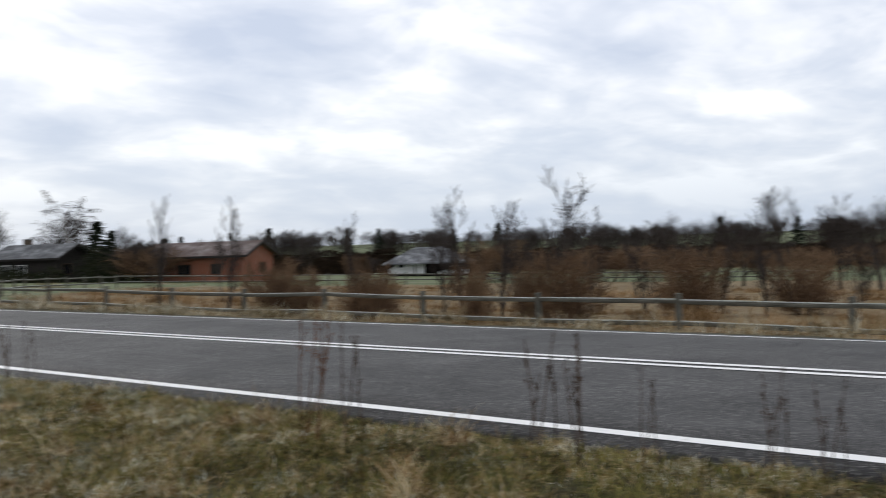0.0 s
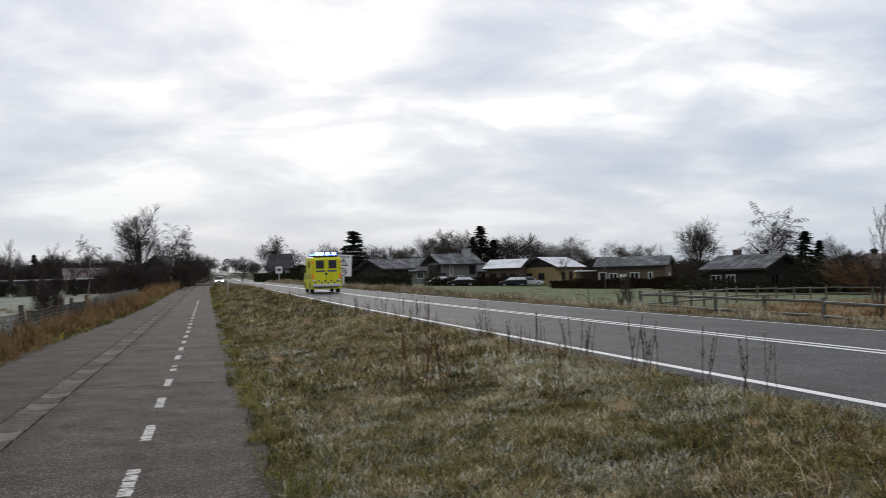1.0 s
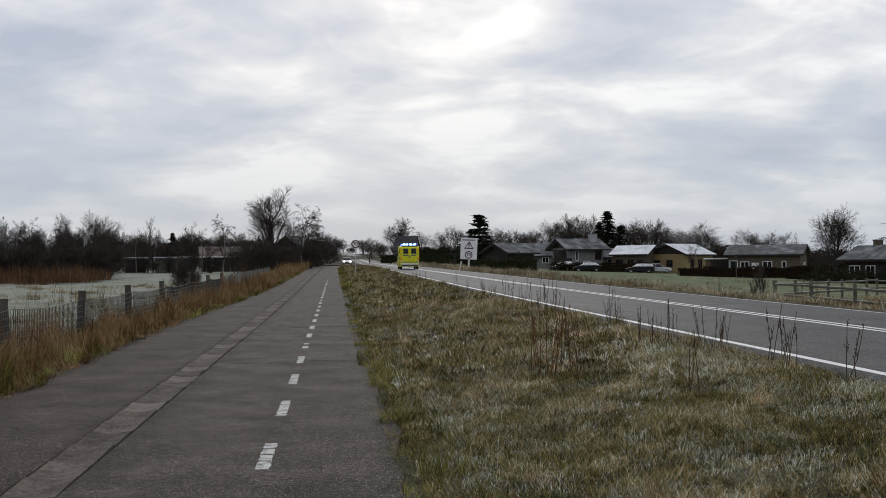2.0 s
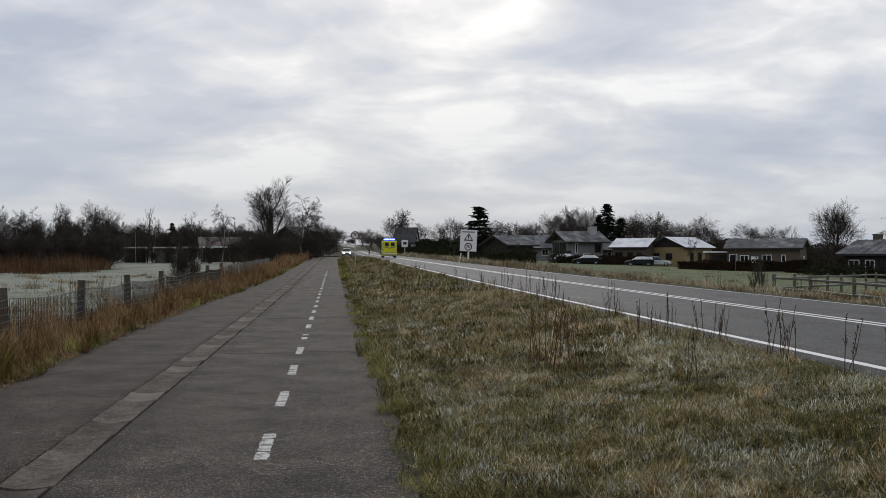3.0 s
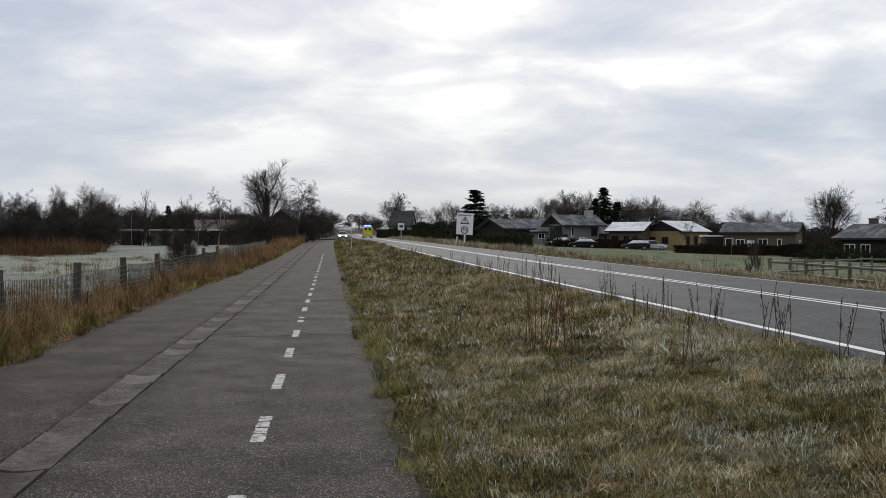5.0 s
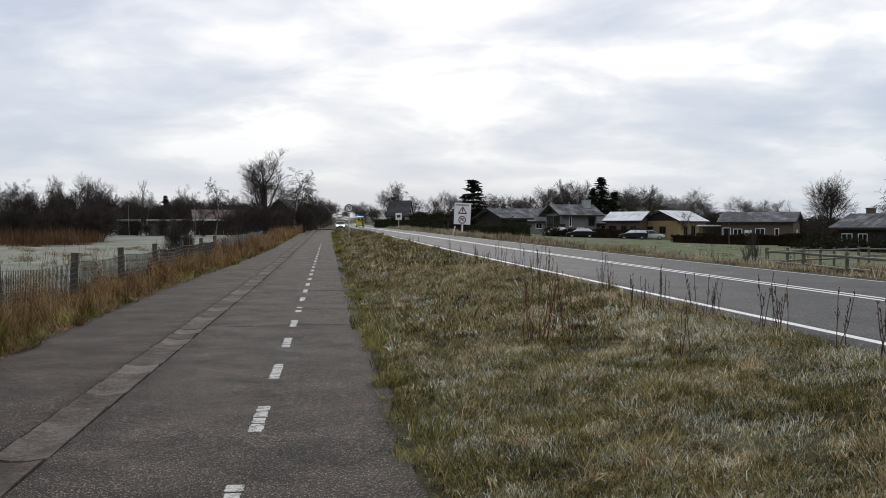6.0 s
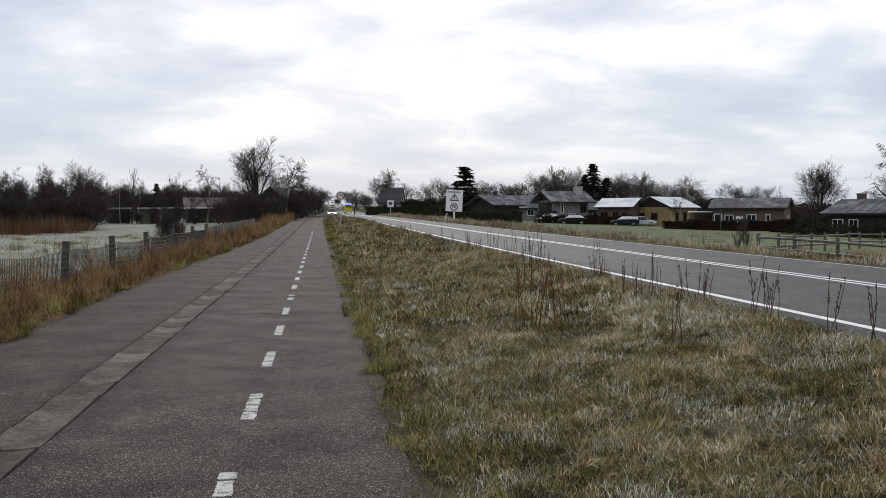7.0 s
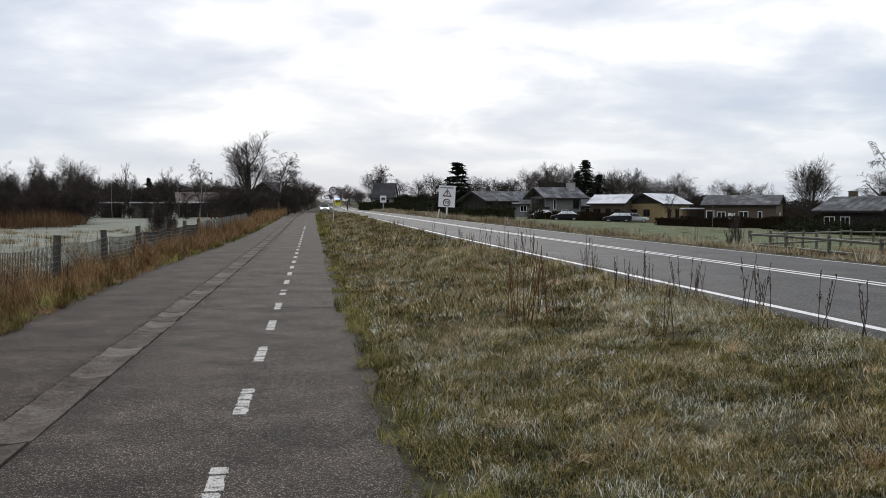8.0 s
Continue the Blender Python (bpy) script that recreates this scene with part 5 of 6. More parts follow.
# ---- planting ----
def build_planting():
    T = {}
    T["oak"] = bare_tree("oak_tree", 11, 10, "bare broad-crowned winter oak with dark trunk", BROAD, 0.30)
    T["oak2"] = bare_tree("oak_tree", 23, 10, "bare round-crowned winter tree", BROAD, 0.26)
    T["ash"] = bare_tree("ash_tree", 19, 12, "tall bare ash with upswept branches", ASH, 0.32)
    T["ash2"] = bare_tree("ash_tree", 41, 12, "tall bare slim-limbed winter tree", ASH, 0.22)
    T["birch"] = bare_tree("birch_tree", 5, 10, "bare birch with fine drooping twigs", BIRCH, 0.14, bark=M_BIRCH)
    T["birch2"] = bare_tree("birch_tree", 17, 10, "leaning bare birch with thin pale stem", BIRCH, 0.12, bark=M_BIRCH)
    T["slender"] = bare_tree("young_tree", 3, 5, "slender bare young tree with upright twigs", SLENDER, 0.05)
    T["slender2"] = bare_tree("young_tree", 9, 5, "feathery bare young poplar", SLENDER, 0.045)
    T["shrub"] = bare_tree("shrub", 13, 3, "bare russet thicket of many stems", SHRUB, 0.03, top=3, twig=M_BROWNTWIG, stems=7, category="shrub")
    T["shrub2"] = bare_tree("shrub", 29, 3, "dense dark bare shrub", SHRUB, 0.03, top=3, stems=8, category="shrub")
    T["spruce"] = conifer(2, 9, 2.3, "dense dark green spruce", 16)
    T["cedar"] = conifer(8, 9, 3.3, "dark pine with flat layered branches", 11, layered=True)
    rng = random.Random(77)
    base = {"oak": 10, "oak2": 10, "ash": 12, "ash2": 12, "birch": 10, "birch2": 10, "slender": 5, "slender2": 5, "shrub": 3, "shrub2": 3, "spruce": 9, "cedar": 9}
    used = set()

    def put(kind, bearing, dist, height, wide=1.0, sink=0.0, group=""):
        x, y, z = polar(bearing, dist)
        k = height / base[kind]
        m = pose(x, y, z - sink, 0, 0, rng.uniform(0, 360))
        if kind in used:
            o = copy_thing(T[kind], m)
        else:
            o = T[kind]; o.matrix_basis = m
            used.add(kind)
        o.scale = (k * wide, k * wide, k)
        if group:
            o["group"] = group

    # behind the houses beyond the road
    for b, d, h, kind, w in (
        (6.47, 205, 7.5, "oak", 1.0), (7.89, 162, 7.8, "cedar", 1.2), (8.79, 240, 8.0, "oak2", 1.1), (9.94, 240, 8.0, "oak", 1.1), (10.95, 230, 7.0, "ash2", 1.1),
        (11.78, 225, 9.8, "oak2", 0.9), (13.01, 230, 11.0, "ash2", 1.2), (13.86, 235, 11.2, "oak", 1.1), (14.84, 205, 10.3, "spruce", 1.25), (15.56, 210, 8.0, "spruce", 1.5), (14.4, 212, 8.6, "spruce", 1.2),
        (16.43, 225, 10.2, "oak2", 1.2), (17.24, 230, 10.2, "ash2", 1.2), (18.22, 225, 7.8, "oak", 1.1), (19.31, 205, 9.2, "oak2", 1.3), (20.13, 200, 7.0, "oak", 1.1),
        (19.49, 160, 4.4, "birch", 0.9), (22.21, 200, 7.8, "oak", 1.2), (23.07, 195, 7.4, "oak2", 1.1), (24.28, 200, 7.2, "ash2", 1.0), (26.43, 131, 8.6, "oak2", 0.68), (26.47, 131.4, 7.9, "oak", 0.72), (26.40, 130.7, 7.2, "ash2", 0.75), (26.24, 190, 5.0, "oak2", 1.2), (25.53, 185, 4.5, "oak2", 1.2),
        (30.64, 134, 10.0, "birch", 1.3), (30.13, 138, 8.5, "oak2", 0.9), (31.90, 118, 6.0, "spruce", 1.35), (32.59, 121, 5.2, "spruce", 1.3), (33.35, 140, 6.8, "oak2", 0.8),
        (33.95, 112, 4.2, "shrub2", 1.6), (34.48, 110, 3.6, "shrub", 1.7), (3.55, 274, 11.0, "ash2", 0.8), (3.15, 277, 9.6, "oak2", 0.7), (3.37, 275, 10.5, "birch", 1.2), (3.83, 280, 9.5, "birch2", 1.2), (4.76, 330, 9.0, "oak", 1.1),
        (5.79, 310, 9.0, "oak2", 1.0), (1.98, 420, 8.0, "oak", 1.2), (1.51, 470, 7.0, "oak2", 1.2), (2.38, 400, 6.5, "ash2", 1.0)):
        put(kind, b, d, h * 1.12, w * 1.05, 0.1, "garden trees by the houses")
    for px_b, low in [(8.51 + 0.62 * k, k) for k in range(21)]:
        lift = 8.6 if low < 5 else (11.5 if low < 10 else (10.2 if low < 18 else 8.4))
        put(rng.choice(["oak", "oak2", "oak", "ash2", "birch"]), px_b + rng.uniform(-0.25, 0.25), rng.uniform(205, 250), lift * rng.uniform(0.82, 1.04), rng.uniform(0.95, 1.3), 0.1, "garden trees by the houses")
    # far row closing the view
    for k in range(104):
        b = 1.82 + k * 0.75 + rng.uniform(-0.4, 0.4)
        put(rng.choice(["oak", "oak2", "ash2", "shrub2", "spruce" if b > 7 else "oak2"]), b, rng.uniform(255, 330), rng.uniform(5.5, 7.5) + 3.5 * max(0, min(1, (b - 22) / 20)), rng.uniform(1.1, 1.5), 0.4, "distant tree belt")
    # woods beside and behind the far hill
    for k in range(30):
        y = 235 + k * 10.5
        x = -5.5 - 9 * rng.random() + float(road_bend(y))
        put(rng.choice(["oak", "oak2", "ash2", "shrub2"]), math.degrees(math.atan2(x, y)), math.hypot(x, y), rng.uniform(5.5, 8.5), rng.uniform(1.0, 1.4), 0.3, "roadside wood on the hill")
    for k in range(16):
        y = 330 + k * 17
        x = 21 + 14 * rng.random() + float(road_bend(y))
        put(rng.choice(["oak", "oak2", "shrub2"]), math.degrees(math.atan2(x, y)), math.hypot(x, y), rng.uniform(4.0, 6.5), rng.uniform(1.1, 1.6), 0.3, "roadside wood on the hill")
    for k in range(22):
        b = -5.5 + k * 0.55 + rng.uniform(-0.2, 0.2)
        put(rng.choice(["oak", "oak2", "ash2"]), b, rng.uniform(610, 700), rng.uniform(6.5, 9.5), rng.uniform(1.3, 1.8), 0.5, "roadside wood on the hill")
    # paddock planting by the rail fence
    for b, d, h, kind, w in (
        (35.5, 33, 4.0, "slender", 0.8), (39.2, 31.5, 3.9, "slender2", 1.0), (41.8, 30, 2.1, "shrub", 0.85), (42.9, 29.5, 1.8, "shrub", 0.85), (46.4, 28, 3.2, "slender2", 0.8), (46.8, 27.6, 1.9, "shrub", 0.85), (47.8, 30, 1.6, "shrub", 0.6),
        (51.2, 30, 3.5, "slender", 0.9), (52.4, 28, 3.9, "slender2", 1.2), (52.9, 26.5, 2.0, "shrub", 0.55), (54.4, 31, 3.7, "slender", 1.3), (55.6, 30, 3.6, "slender2", 1.1), (56.0, 27, 1.9, "shrub", 0.6), (58.0, 27.5, 4.4, "slender2", 1.3),
        (58.3, 27.2, 2.3, "shrub", 0.85), (59.2, 33, 3.6, "slender2", 1.3), (62.2, 31, 2.6, "slender2", 1.6), (64.5, 33, 2.4, "shrub", 1.0), (66.2, 34, 2.4, "slender", 1.8), (68.6, 32, 3.2, "slender", 1.2), (70.5, 34, 2.2, "shrub", 1.1), (73.0, 36, 2.4, "slender2", 1.6),
        (43.0, 120, 6.2, "oak2", 0.8), (62.8, 75, 5.5, "oak2", 1.2), (65.0, 78, 5.6, "oak", 1.1), (66.6, 76, 5.2, "oak2", 1.1), (68.6, 62, 6.2, "ash2", 0.9), (71.5, 66, 6.0, "ash", 0.8), (73.5, 64, 5.6, "oak", 0.9), (60.5, 150, 6.0, "oak", 1.0), (38.2, 105, 5.0, "slender", 1.3)):
        put(kind, b, d, h, w, 0.05, "paddock shrubs and trees")
        if kind == "shrub":
            put("shrub", b + 0.25, d + 0.3, h * 0.62, w * 1.5, 0.22, "paddock shrubs and trees")
    for k in range(18):
        put(rng.choice(["shrub", "slender2", "shrub"]), (53.2 + k * 1.2 + rng.uniform(-0.4, 0.4)), rng.uniform(88, 150), rng.uniform(3.2, 4.6), rng.uniform(1.3, 1.9), 0.1, "russet scrub beyond the paddock")
    # bare roadside shrub by the fence end
    put("slender", 22.73, 48, 1.9, 1.2); put("slender2", 22.90, 47.5, 1.9, 1.0); put("slender", 22.44, 48.5, 1.4, 1.3); put("slender2", 22.27, 49, 1.1, 1.5)
    # beyond the frosted field
    for k in range(40):
        b = -18.3 + k * 0.165 + rng.uniform(-0.25, 0.25)
        put(rng.choice(["ash2", "birch", "ash", "shrub2", "birch2"]), b, rng.uniform(115, 150), rng.uniform(4.8, 8.0), rng.uniform(0.5, 0.75), 0.2, "dark wood beyond the field")
    for k in range(30):
        put("shrub2", -18.59 + k * 0.22 + rng.uniform(-0.2, 0.2), rng.uniform(108, 125), rng.uniform(2.6, 4.4), rng.uniform(1.2, 1.7), 0.1, "dark undergrowth beyond the field")
    for k in range(26):
        put(rng.choice(["oak2", "shrub2", "ash2"]), -12.2 + k * 0.33 + rng.uniform(-0.15, 0.15), rng.uniform(186, 205), rng.uniform(5.2, 7.4), rng.uniform(0.9, 1.3), 0.2, "dark wood beyond the field")
    for b, d, h, kind, w in (
        (-12.47, 135, 8.6, "oak2", 0.85), (-16.24, 140, 7.2, "oak", 1.0), (-9.92, 150, 8.0, "slender", 0.9), (-10.50, 152, 6.4, "birch2", 0.7), (-9.64, 170, 7.0, "birch", 0.7), (-8.65, 185, 6.6, "cedar", 0.75),
        (-7.60, 175, 8.2, "slender2", 1.2), (-7.10, 172, 6.8, "birch", 0.8), (-6.07, 140, 8.0, "birch2", 0.9), (-5.53, 165, 6.5, "birch", 0.9), (-5.03, 172, 5.5, "shrub2", 1.3), (-8.13, 185, 5.5, "oak", 1.0),
        (-6.60, 185, 6.0, "ash2", 1.1), (-3.53, 150, 12.4, "ash", 1.3), (-3.47, 150.6, 11.0, "ash2", 1.25), (-6.90, 148, 5.4, "birch", 0.9), (-5.62, 146, 4.0, "birch2", 0.9), (-4.88, 148, 5.2, "oak2", 0.9), (-8.36, 150, 5.2, "ash2", 0.9), (-10.15, 175, 6.6, "oak", 0.9), (-9.00, 182, 6.2, "oak2", 1.0), (-7.84, 186, 6.4, "ash2", 1.1), (-6.22, 182, 6.2, "oak", 1.0), (-5.18, 186, 6.8, "ash2", 1.1), (-11.29, 170, 6.0, "birch2", 0.9), (-1.92, 168, 10.5, "birch", 1.25), (-1.25, 185, 9.2, "birch2", 1.2), (-2.41, 175, 9.2, "oak2", 0.8), (-0.76, 205, 7.5, "oak", 0.9),
        (-0.33, 250, 7.2, "oak2", 1.0), (-0.09, 300, 8.2, "oak", 1.0), (0.10, 350, 8.8, "oak2", 1.0), (-11.57, 165, 5.5, "shrub2", 1.3), (-10.95, 172, 5.2, "shrub2", 1.2), (-9.29, 178, 5.0, "shrub2", 1.4)):
        put(kind, b, d, h, w, 0.1, "trees along the side lane")
    for b, d, h, kind, w in (
        (-8.75, 146, 2.7, "shrub2", 0.8), (-10.05, 150, 2.5, "shrub2", 0.9), (-9.6, 149, 1.9, "shrub2", 0.8), (-7.6, 152, 2.9, "shrub2", 0.9), (-8.19, 50.5, 2.3, "shrub2", 0.5), (-7.84, 52, 2.3, "slender", 2.0), (-7.49, 56, 1.7, "shrub2", 0.5), (-3.98, 128, 4.4, "shrub2", 1.3), (-3.44, 132, 4.2, "shrub2", 1.2), (-4.58, 138, 3.6, "shrub2", 1.3),
        (-2.89, 140, 3.6, "shrub2", 1.3), (-1.55, 150, 4.2, "shrub2", 1.2), (-1.19, 172, 5.2, "shrub2", 1.2), (-1.00, 180, 5.0, "shrub2", 1.2), (-0.64, 215, 5.2, "shrub2", 1.2), (-0.45, 240, 5.0, "shrub2", 1.2), (-5.24, 140, 3.2, "shrub2", 1.3), (-6.60, 142, 2.6, "shrub2", 1.3)):
        put(kind, b, d, h, w, 0.1, "dark shrubs beside the lane")
    for k in range(34):
        put(rng.choice(["shrub", "shrub", "oak2", "shrub2"]), 44.5 + k * 1.05 + rng.uniform(-0.4, 0.4), rng.uniform(178, 195), rng.uniform(3.6, 4.8) + 2.2 * max(0, (k - 22) / 12), rng.uniform(0.9, 1.3), 0.2, "scrub belt beyond the paddock")
    # evergreen hedges and garden shrubs
    for b, sd in ((43, 30), (52, 31), (61, 32), (70, 33), (79, 34)):
        leafy("hedge", "tall brown winter hedge beyond the paddock", "hedge", pose(*polar(b, 186), 0, 0, -b), (15.2, 1.4, 3.6), 4200, 0.42, M_BEECH, sd, dome=False)
    for b, sd in ((10.5, 35), (18, 36), (25.5, 37), (33, 38)):
        leafy("hedge", "tall dark winter hedge behind the gardens", "hedge", pose(*polar(b, 216), 0, 0, -b), (14.4, 1.4, 4.4), 4000, 0.42, M_BEECH, sd, dome=False)
    leafy("hedge", "clipped dark brown beech hedge in front of the bungalow", "hedge", pose(*polar(21.95, 138), 0, 0, -22), (8.2, 0.6, 1.25), 6200, 0.16, M_BEECH, 1, dome=False)
    leafy("hedge", "dark evergreen garden hedge", "hedge", pose(*polar(24.75, 140), 0, 0, -24), (1.8, 0.6, 1.3), 1700, 0.16, M_HEDGE, 2, dome=False)
    leafy("hedge", "low brown hedge behind parked cars", "hedge", pose(*polar(14.53, 164), 0, 0, -14), (7.0, 0.5, 1.25), 4000, 0.16, M_BEECH, 3, dome=False)
    leafy("hedge", "tall dark hedge behind the road sign", "hedge", pose(*polar(9.10, 142), 0, 0, -9), (4.8, 0.8, 1.35), 4000, 0.18, M_HEDGE, 4, dome=False)
    leafy("hedge", "weathered dark hedge along the side road", "hedge", pose(*polar(4.45, 255), 0, 0, -4), (9.0, 1.0, 2.0), 4000, 0.25, M_HEDGE, 9, dome=False)
    leafy("hedge", "long dark hedge on the far side of the junction", "hedge", pose(*polar(5.69, 262), 0, 0, -4), (6.0, 1.2, 3.6), 5000, 0.28, M_HEDGE, 10, dome=False)
    for b, d, s, n, lab, sd, mt in ((12.18, 163, (1.5, 1.3, 2.4), 1500, "round dark evergreen bush by the gable", 5, M_HEDGE), (10.12, 144, (2.3, 1.6, 2.3), 2200, "spreading dark evergreen shrub", 6, M_HEDGE), (8.48, 147, (1.6, 1.3, 1.8), 1500, "dark evergreen shrub by the timber house", 7, M_HEDGE),
                                    (25.94, 122, (2.6, 1.4, 1.5), 2400, "dark evergreen garden shrubs", 8, M_HEDGE), (27.16, 119, (2.6, 1.5, 1.6), 2400, "dense dark evergreen shrubs", 11, M_HEDGE), (28.37, 117, (2.4, 1.5, 1.3), 2200, "low dark evergreen shrubs", 12, M_HEDGE),
                                    (29.65, 114, (1.5, 1.2, 1.7), 1500, "dark bush against the pale wall", 13, M_HEDGE), (32.04, 112, (2.6, 1.8, 3.6), 3600, "tall dark evergreen thicket", 14, M_HEDGE), (33.13, 110, (2.2, 1.6, 2.6), 2600, "dark evergreen thicket beside the house", 15, M_HEDGE), (-3.44, 146, (2.8, 2.0, 3.4), 3000, "dark ivy-grown thicket at the foot of the ash", 16, M_HEDGE),
                                    (14.41, 172, (1.2, 1.0, 1.6), 1200, "brown leafless garden bush", 17, M_BEECH)):
        leafy("shrub", lab, "shrub", pose(*polar(b, d)), s, n, 0.17, mt, sd)
    # weeds on the verge
    W = [weed(1, 0.85, "dark dry mugwort stalks", M_STALK, 4, 6), weed(2, 1.25, "tall reddish-brown dry dock stalks", M_REDSTALK, 5, 7), weed(3, 0.7, "thin dry yarrow stalks with flat heads", M_STALK, 3, 6), weed(4, 1.0, "dry brown weed stalks", M_STALK, 3, 6)]
    first = set()

    def plant(k, x, y, s=1.0):
        m = pose(x, y, at_land(x, y) + 0.01, 0, 0, rng.uniform(0, 360))
        if k in first:
            o = copy_thing(W[k], m)
        else:
            o = W[k]; o.matrix_basis = m; first.add(k)
        o.scale = (s, s, s)

    for k, x, y, s in ((0, 5.45, 12.7, 1.0), (0, 5.5, 12.35, 0.9), (0, 5.3, 12.0, 0.7), (1, 2.75, 13.4, 1.0), (1, 2.95, 13.1, 0.85), (1, 2.6, 13.9, 0.9), (3, 3.1, 14.2, 0.9), (3, 5.0, 25.2, 1.0), (0, 5.1, 24.2, 1.1), (0, 5.2, 26.0, 1.05), (3, 5.0, 27.0, 1.0), (0, 5.3, 31.8, 1.0), (3, 5.3, 33.2, 0.95), (3, 5.4, 20.3, 1.0), (0, 5.35, 19.7, 0.8),
                       (2, 5.4, 16.8, 1.1), (2, 5.5, 15.6, 1.0), (2, 5.45, 14.6, 1.0), (3, 3.8, 11.0, 0.75), (2, 5.4, 10.6, 1.1), (2, 5.5, 10.0, 1.0), (3, 5.4, 9.3, 0.8), (1, 4.9, 4.5, 0.95), (3, 5.0, 4.2, 1.0), (0, 5.4, 2.9, 1.0), (0, 5.3, 2.6, 1.05), (3, 5.35, 2.1, 0.7), (0, 5.5, 1.4, 0.8), (0, 5.5, 1.1, 0.75), (2, 5.5, 0.7, 0.9)):
        plant(k, x, y, s)
    for i in range(34):
        plant(rng.choice([0, 2, 2, 3]), rng.uniform(4.6, 5.65), 14 + 80 * rng.random() ** 1.3, rng.uniform(0.5, 1.0))
    for i in range(16):
        plant(rng.choice([1, 3]), rng.uniform(1.5, 4.6), 30 + 65 * rng.random(), rng.uniform(0.5, 0.8))
    for i in range(34):
        plant(rng.choice([1, 3, 0]), rng.uniform(-5.5, -4.5), 14 + 60 * rng.random(), rng.uniform(0.8, 1.1))
    for i in range(44):
        plant(rng.choice([0, 0, 3]), rng.uniform(-15, -6.2), 15 + 42 * rng.random(), rng.uniform(0.8, 1.15))
    for i in range(26):
        plant(rng.choice([3, 0, 2]), rng.uniform(14.2, 17.8), 20 + 90 * rng.random(), rng.uniform(0.7, 1.0))


def build_grass():
    grass("verge_grass", "matted frosty brown and olive grass on the verge", [
        (175000, 0.60, 5.62, 0.0, 14.5, 0.105, 0.0043, 1.5, 0.055), (46000, 0.70, 5.62, 0.0, 14.5, 0.155, 0.0036, 1.3, 0.07), (26000, 0.7, 5.62, -5.0, 0.0, 0.14, 0.009, 1.4, 0.07), (14000, 0.7, 5.62, -20, -5.0, 0.17, 0.018, 1.2, 0.1), (90000, 0.52, 5.62, 14.5, 34, 0.135, 0.008, 1.3, 0.08), (14000, 0.7, 5.62, 14.5, 34, 0.22, 0.008, 1.0, 0.1), (40000, 0.65, 5.65, 34, 110, 0.20, 0.020, 1.0, 0.2), (9000, 0.7, 5.8, 110, 185, 0.25, 0.04, 0.7, 0.3)], M_BLADE, 1)
    grass("edge_grass", "green and yellow grass overhanging the path edge", [(6500, 0.42, 0.95, 0.5, 18, 0.19, 0.006, 1.1, 0.10), (30000, 1.0, 5.5, 1, 12, 0.12, 0.0042, 1.3, 0.20), (9000, 0.9, 5.4, 10, 40, 0.15, 0.007, 1.2, 0.22), (7000, 0.32, 0.9, 17, 60, 0.15, 0.011, 0.9, 0.10), (3600, 0.3, 1.0, 60, 150, 0.25, 0.03, 0.7, 0.3),
                                                                            (4200, -4.5, -3.9, 2, 26, 0.22, 0.008, 1.1, 0.13), (3600, -4.9, -4.1, 5, 26, 0.33, 0.008, 0.9, 0.14), (900, -5.6, -4.3, 10, 40, 0.45, 0.012, 0.6, 0.16), (4200, -4.5, -3.95, 26, 120, 0.24, 0.02, 0.9, 0.25)], M_GREEN_BLADE, 2)
    grass("frosted_grass", "grass tufts white with rime on the verge", [(22000, 0.75, 3.6, 2.5, 13, 0.11, 0.0036, 1.5, 0.14), (2400, 0.75, 5.4, 0, 6, 0.11, 0.0030, 1.5, 0.10), (9000, 4.0, 5.6, 7.5, 16, 0.13, 0.0042, 1.5, 0.20), (14000, 0.75, 5.5, 12, 36, 0.14, 0.008, 1.4, 0.25)], M_FROSTBLADE, 8)
    grass("straw_tussocks", "arching tussocks of bleached and rusty straw on the verge", [(5500, 1.0, 5.4, 2.0, 16, 0.23, 0.0040, 1.35, 0.05), (2600, 2.4, 5.3, 2.5, 6, 0.26, 0.0045, 1.5, 0.06), (5000, 1.0, 5.4, 16, 40, 0.25, 0.008, 1.2, 0.08)], M_TUSSOCK, 11)
    grass("tall_grass", "tall dead brown grass along the wire fence", [(4000, -5.6, -4.15, -14, 3, 0.44, 0.014, 0.7, 0.15), (26000, -5.5, -4.2, 3, 30, 0.42, 0.007, 0.75, 0.12), (3000, -5.9, -4.4, 3, 30, 0.72, 0.006, 0.45, 0.14), (9000, -4.6, -3.95, 3, 30, 0.24, 0.007, 1.2, 0.11), (17000, -5.6, -4.15, 30, 75, 0.46, 0.013, 0.65, 0.2), (2000, -5.9, -4.4, 30, 75, 0.75, 0.011, 0.4, 0.2), (9000, -6.0, -4.1, 75, 188, 0.7, 0.03, 0.5, 0.3)], M_STRAW, 3)
    grass("roadside_grass", "frosted straw-coloured grass beyond the road", [(34000, 12.95, 19.5, -6, 60, 0.27, 0.014, 0.8, 0.18), (16000, 12.95, 18.5, 60, 130, 0.40, 0.03, 0.6, 0.3), (5000, 13.3, 19, 130, 250, 0.45, 0.06, 0.6, 0.5)], M_FARSTRAW, 4)
    grass("paddock_grass", "rough brown grass in the paddock", [(22000, 17.5, 30, -5, 45, 0.34, 0.022, 0.8, 0.3), (12000, 30, 60, -5, 60, 0.34, 0.04, 0.8, 0.5)], M_STRAW, 5)
    grass("field_tufts", "sparse frosted grass tufts in the field", [(12000, -26, -6.0, 14, 85, 0.28, 0.025, 0.7, 0.3), (9000, 19, 62, 44, 118, 0.20, 0.030, 0.9, 0.35)], M_FARSTRAW, 6)
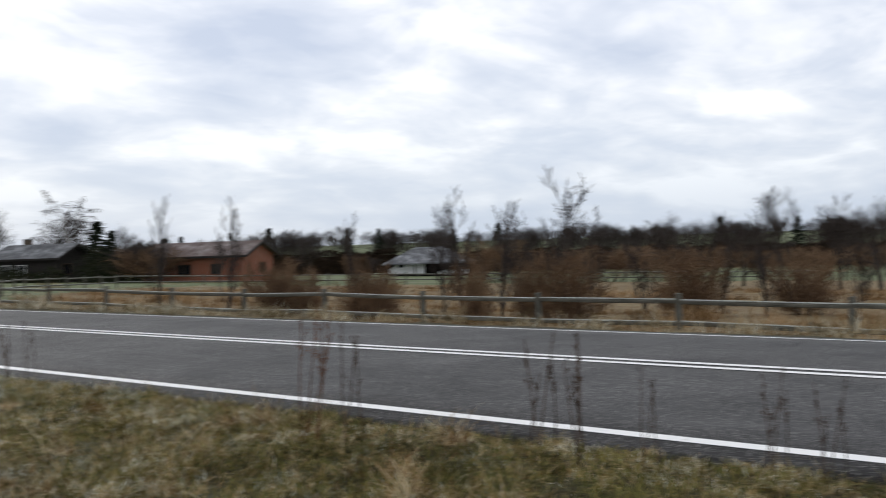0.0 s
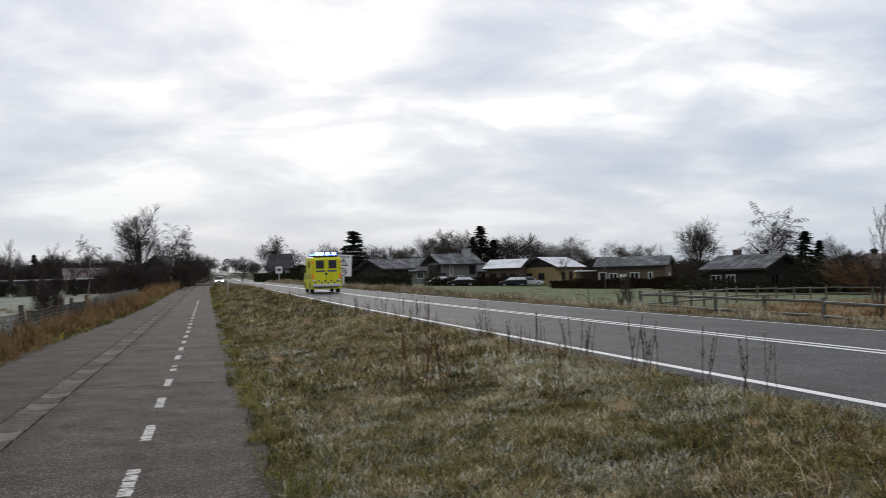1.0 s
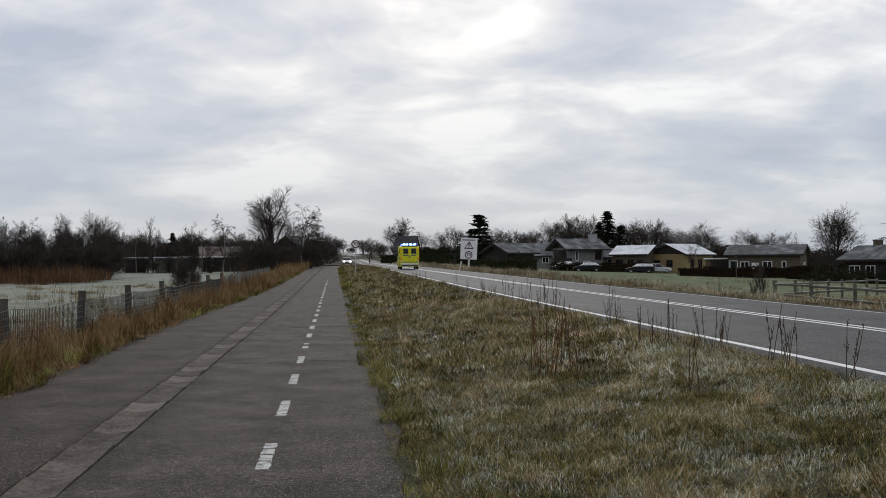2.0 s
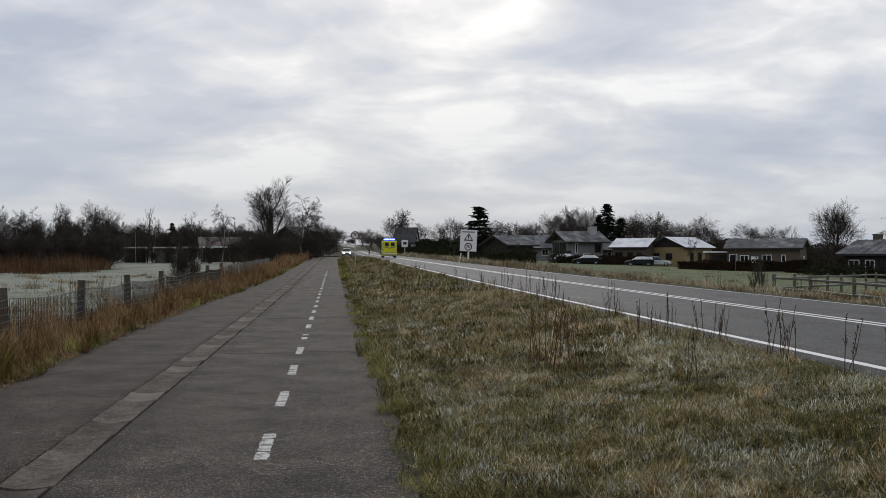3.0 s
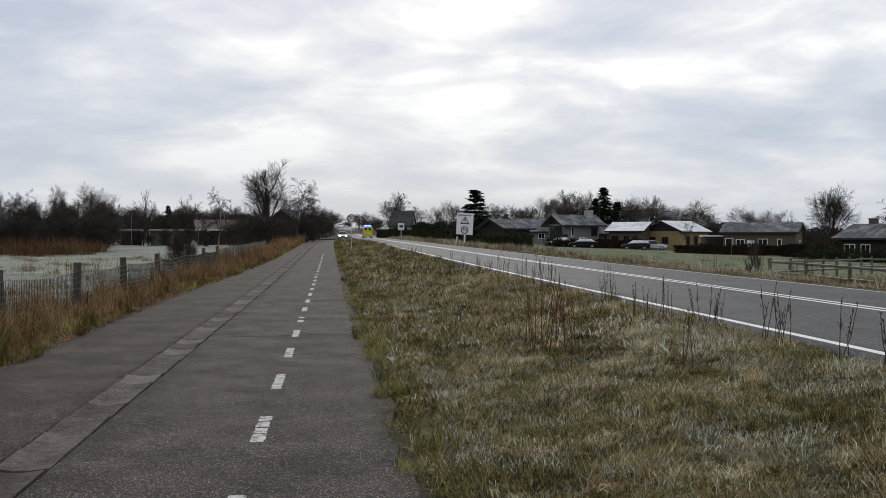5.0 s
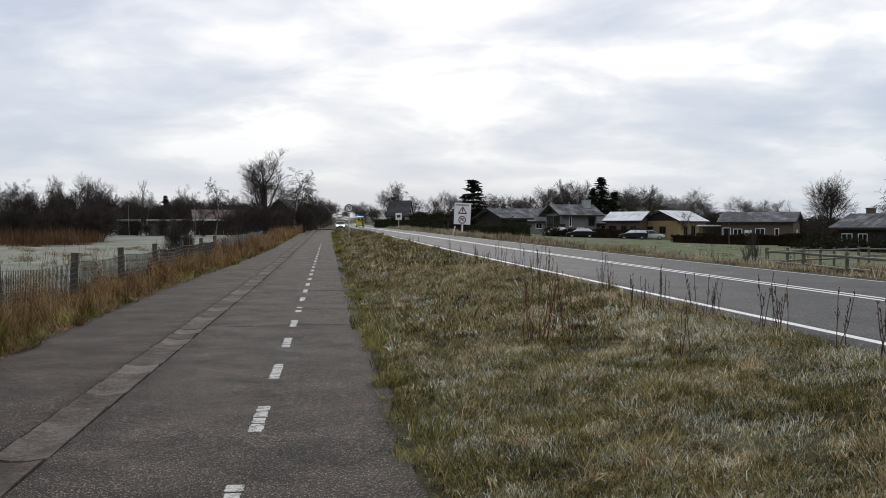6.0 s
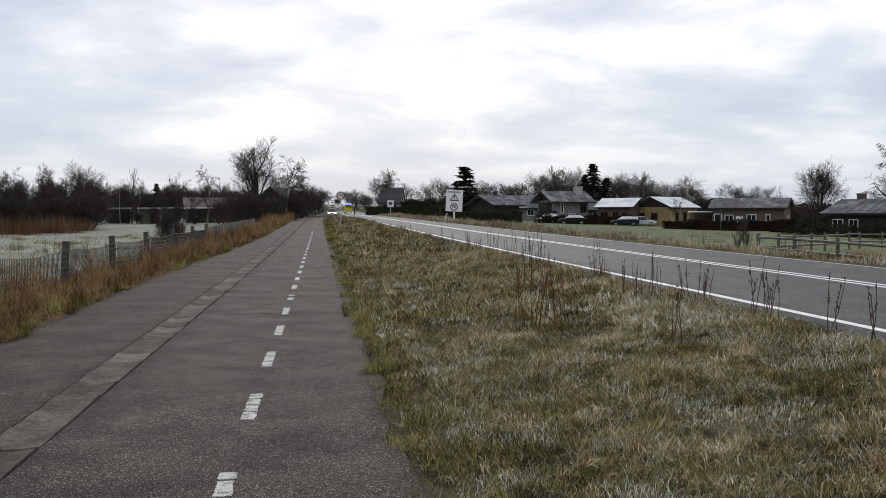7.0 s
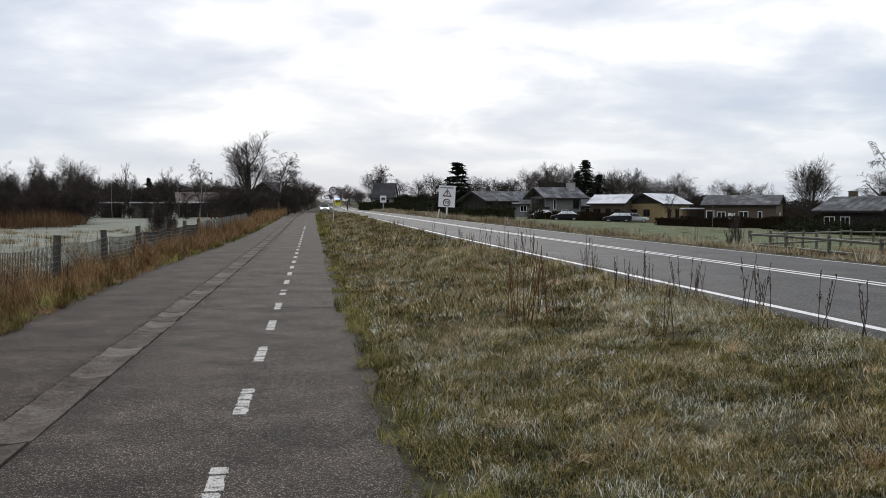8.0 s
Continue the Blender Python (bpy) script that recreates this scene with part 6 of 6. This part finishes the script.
    grass("reeds", "stand of rust-brown dead reeds", [(13000, -46, -21.5, 90, 102, 0.98, 0.035, 0.25, 0.5)], M_REED, 7)


# ---- path and road details ----
def build_path_details():
    rng = random.Random(31)
    n = Shape()
    w, l = GUT_R - GUT_L - 0.05, 0.70
    n.add([(sx * w / 2, sy * l / 2, z) for sy in (-1, 1) for sx, z in ((-1, -0.06), (-1, 0.0), (-0.3, -0.022), (0.3, -0.022), (1, 0.0), (1, -0.06))],
          [(0, 6, 7, 1), (1, 7, 8, 2), (2, 8, 9, 3), (3, 9, 10, 4), (4, 10, 11, 5), (0, 1, 2, 3, 4, 5), (11, 10, 9, 8, 7, 6)])
    me = n.mesh("gutter_stone", M_CONCRETE)
    gut = thing("gutter", "weathered dished concrete gutter along the cycle path", "gutter", pose(0, 0, 0), kind="structure")
    for k in range(262):
        y = -6.0 + 0.75 * k
        part("gutter_stone", me, None, gut, at=pose((GUT_L + GUT_R) / 2 + rng.uniform(-0.012, 0.012), y, float(path_top(0, y)) + rng.uniform(-0.002, 0.012), rng.uniform(0.2, 1.9), rng.uniform(-1, 1), rng.uniform(-0.8, 0.8)))
    for k in range(-3, 27):
        y = 3.28 + 3.018 * k
        s = Shape()
        cuts = [c + rng.uniform(-0.1, 0.1) for c in ((-0.34, 0.02, 0.36) if k % 3 else (-0.2, 0.3))]
        edges = [-0.64] + cuts + [0.64]
        for a, b in zip(edges, edges[1:]):
            if b - a < 0.09 or (rng.random() < 0.10 and k != 1):
                continue
            m = 5
            left = [(-0.060 + rng.uniform(-0.006, 0.014), a + 0.02 + (b - a - 0.045) * i / m) for i in range(m + 1)]
            right = [(0.060 - rng.uniform(-0.006, 0.014), a + 0.02 + (b - a - 0.045) * i / m) for i in range(m + 1)]
            s.prism(left + right[::-1], 0, 0.004, "z")
        z = float(path_top(0, y))
        tilt = math.degrees(math.atan(float(path_top(0, y + 0.5)) - float(path_top(0, y - 0.5))))
        if s.v:
            part("dash", s, M_DASH, path, "flaking white dash", at=pose(-0.68, y, z + 0.001, tilt, 0, 0))
    # recessed cracks drawn as raised dark strips; the colour stands for their shaded depth
    crack_dark = plain("shaded_crack", (0.016, 0.015, 0.015), 0.9)
    for y0, x0, x1 in ((18.0, -1.95, 0.45), (27.5, -1.9, 0.5), (41, -1.95, 0.5)):
        pts = [(x0 + (x1 - x0) * i / 14, y0 + rng.uniform(-0.05, 0.05) - 0.12 * math.sin(i * 0.5)) for i in range(15)]
        up = [(x, y + rng.uniform(0.006, 0.02)) for x, y in pts]; dn = [(x, y - rng.uniform(0.006, 0.02)) for x, y in pts]
        part("crack", Shape().prism(dn + up[::-1], 0, 0.003, "z"), crack_dark, path, "dark crack across the asphalt", at=pose(0, 0, float(path_top(0, y0)) + 0.0005))
    lane = Shape()
    zs = at_land(-3, 196)
    lane.box(-16, 195, zs + 0.05, 36, 5.5, 0.16)
    ob = new("side_road", lane.mesh("side_road", M_STRIP)); tagged(ob, "grey side road crossing at the end of the path", "road", kind="structure")


def build_cars():
    dark = material("dark_blue_grey_car_paint", [(0.012, 0.014, 0.018), (0.022, 0.024, 0.03)], scale=1, rough=0.4, spec=0.1)
    black = material("black_car_paint", [(0.008, 0.008, 0.009), (0.016, 0.016, 0.017)], scale=1, rough=0.4, spec=0.1)
    silver = material("pale_silver_car_paint", [(0.40, 0.42, 0.44), (0.50, 0.52, 0.54)], scale=1, rough=0.3, metal=0.3)
    white = material("white_car_paint", [(0.66, 0.67, 0.68), (0.78, 0.78, 0.79)], scale=1, rough=0.3)
    car("dark estate car with frosted windows parked on the drive", pose(*polar(16.55, 162), 0, 0, 74), dark, estate=True, frost=True)
    car("frosted silver car parked beside the yellow house", pose(*polar(17.48, 163.5), 0, 0, -105), silver)
    car("black saloon car with frosted windscreen", pose(*polar(13.74, 160), 0, 0, 78), black, frost=True)
    car("pale car parked by the gable", pose(*polar(12.46, 166.5), 0, 0, 120), silver, frost=True)
    car("white car with lit headlights waiting at the junction", pose(2.2, 203.8, at_land(2.2, 203.8) + 0.03, 0, 0, 180), white, lit=True)
    car("white car parked under the carport", pose(*polar(50.75, 151), 0, 0, 40), white)
    van("white van parked under the carport", pose(*polar(48.21, 150), 0, 0, 40), white)
    car("white car parked far beyond the junction", pose(*polar(6.38, 300), 0, 0, 85), white, frost=True)
    return van("white van coming down the far hill", pose(7.6, 540, 7), white)


build_houses()
build_signs()
build_fences()
build_planting()
far_van = build_cars()
rescue = ambulance()
build_grass()
build_path_details()


def motions():
    """The ambulance drives away along the middle of the road; a van comes down the hill."""
    def on_road(x, y, yaw):
        dz = float(road_top(ROAD_C, y + 3)) - float(road_top(ROAD_C, y - 3))
        z = float(road_top(x, y)) + 0.012
        return pose(x + float(road_bend(y)), y, z, 0, 0, yaw) @ pose(0, 0, 0, math.degrees(math.atan2(dz, 6)) * (1 if abs(yaw) < 90 else -1), 0, 0)

    rows = []
    for i in range(17):
        t = i * 0.5
        y = 32.6 + 44.5 * t - 0.6 * t * t
        rows.append((t, on_road(8.2, y, 0)))
    walk(rescue, rows)
    walk(far_van, [(t, on_road(7.9, 545 - 10 * t, 180)) for t in (0, 2, 4, 6, 8)])


motions()
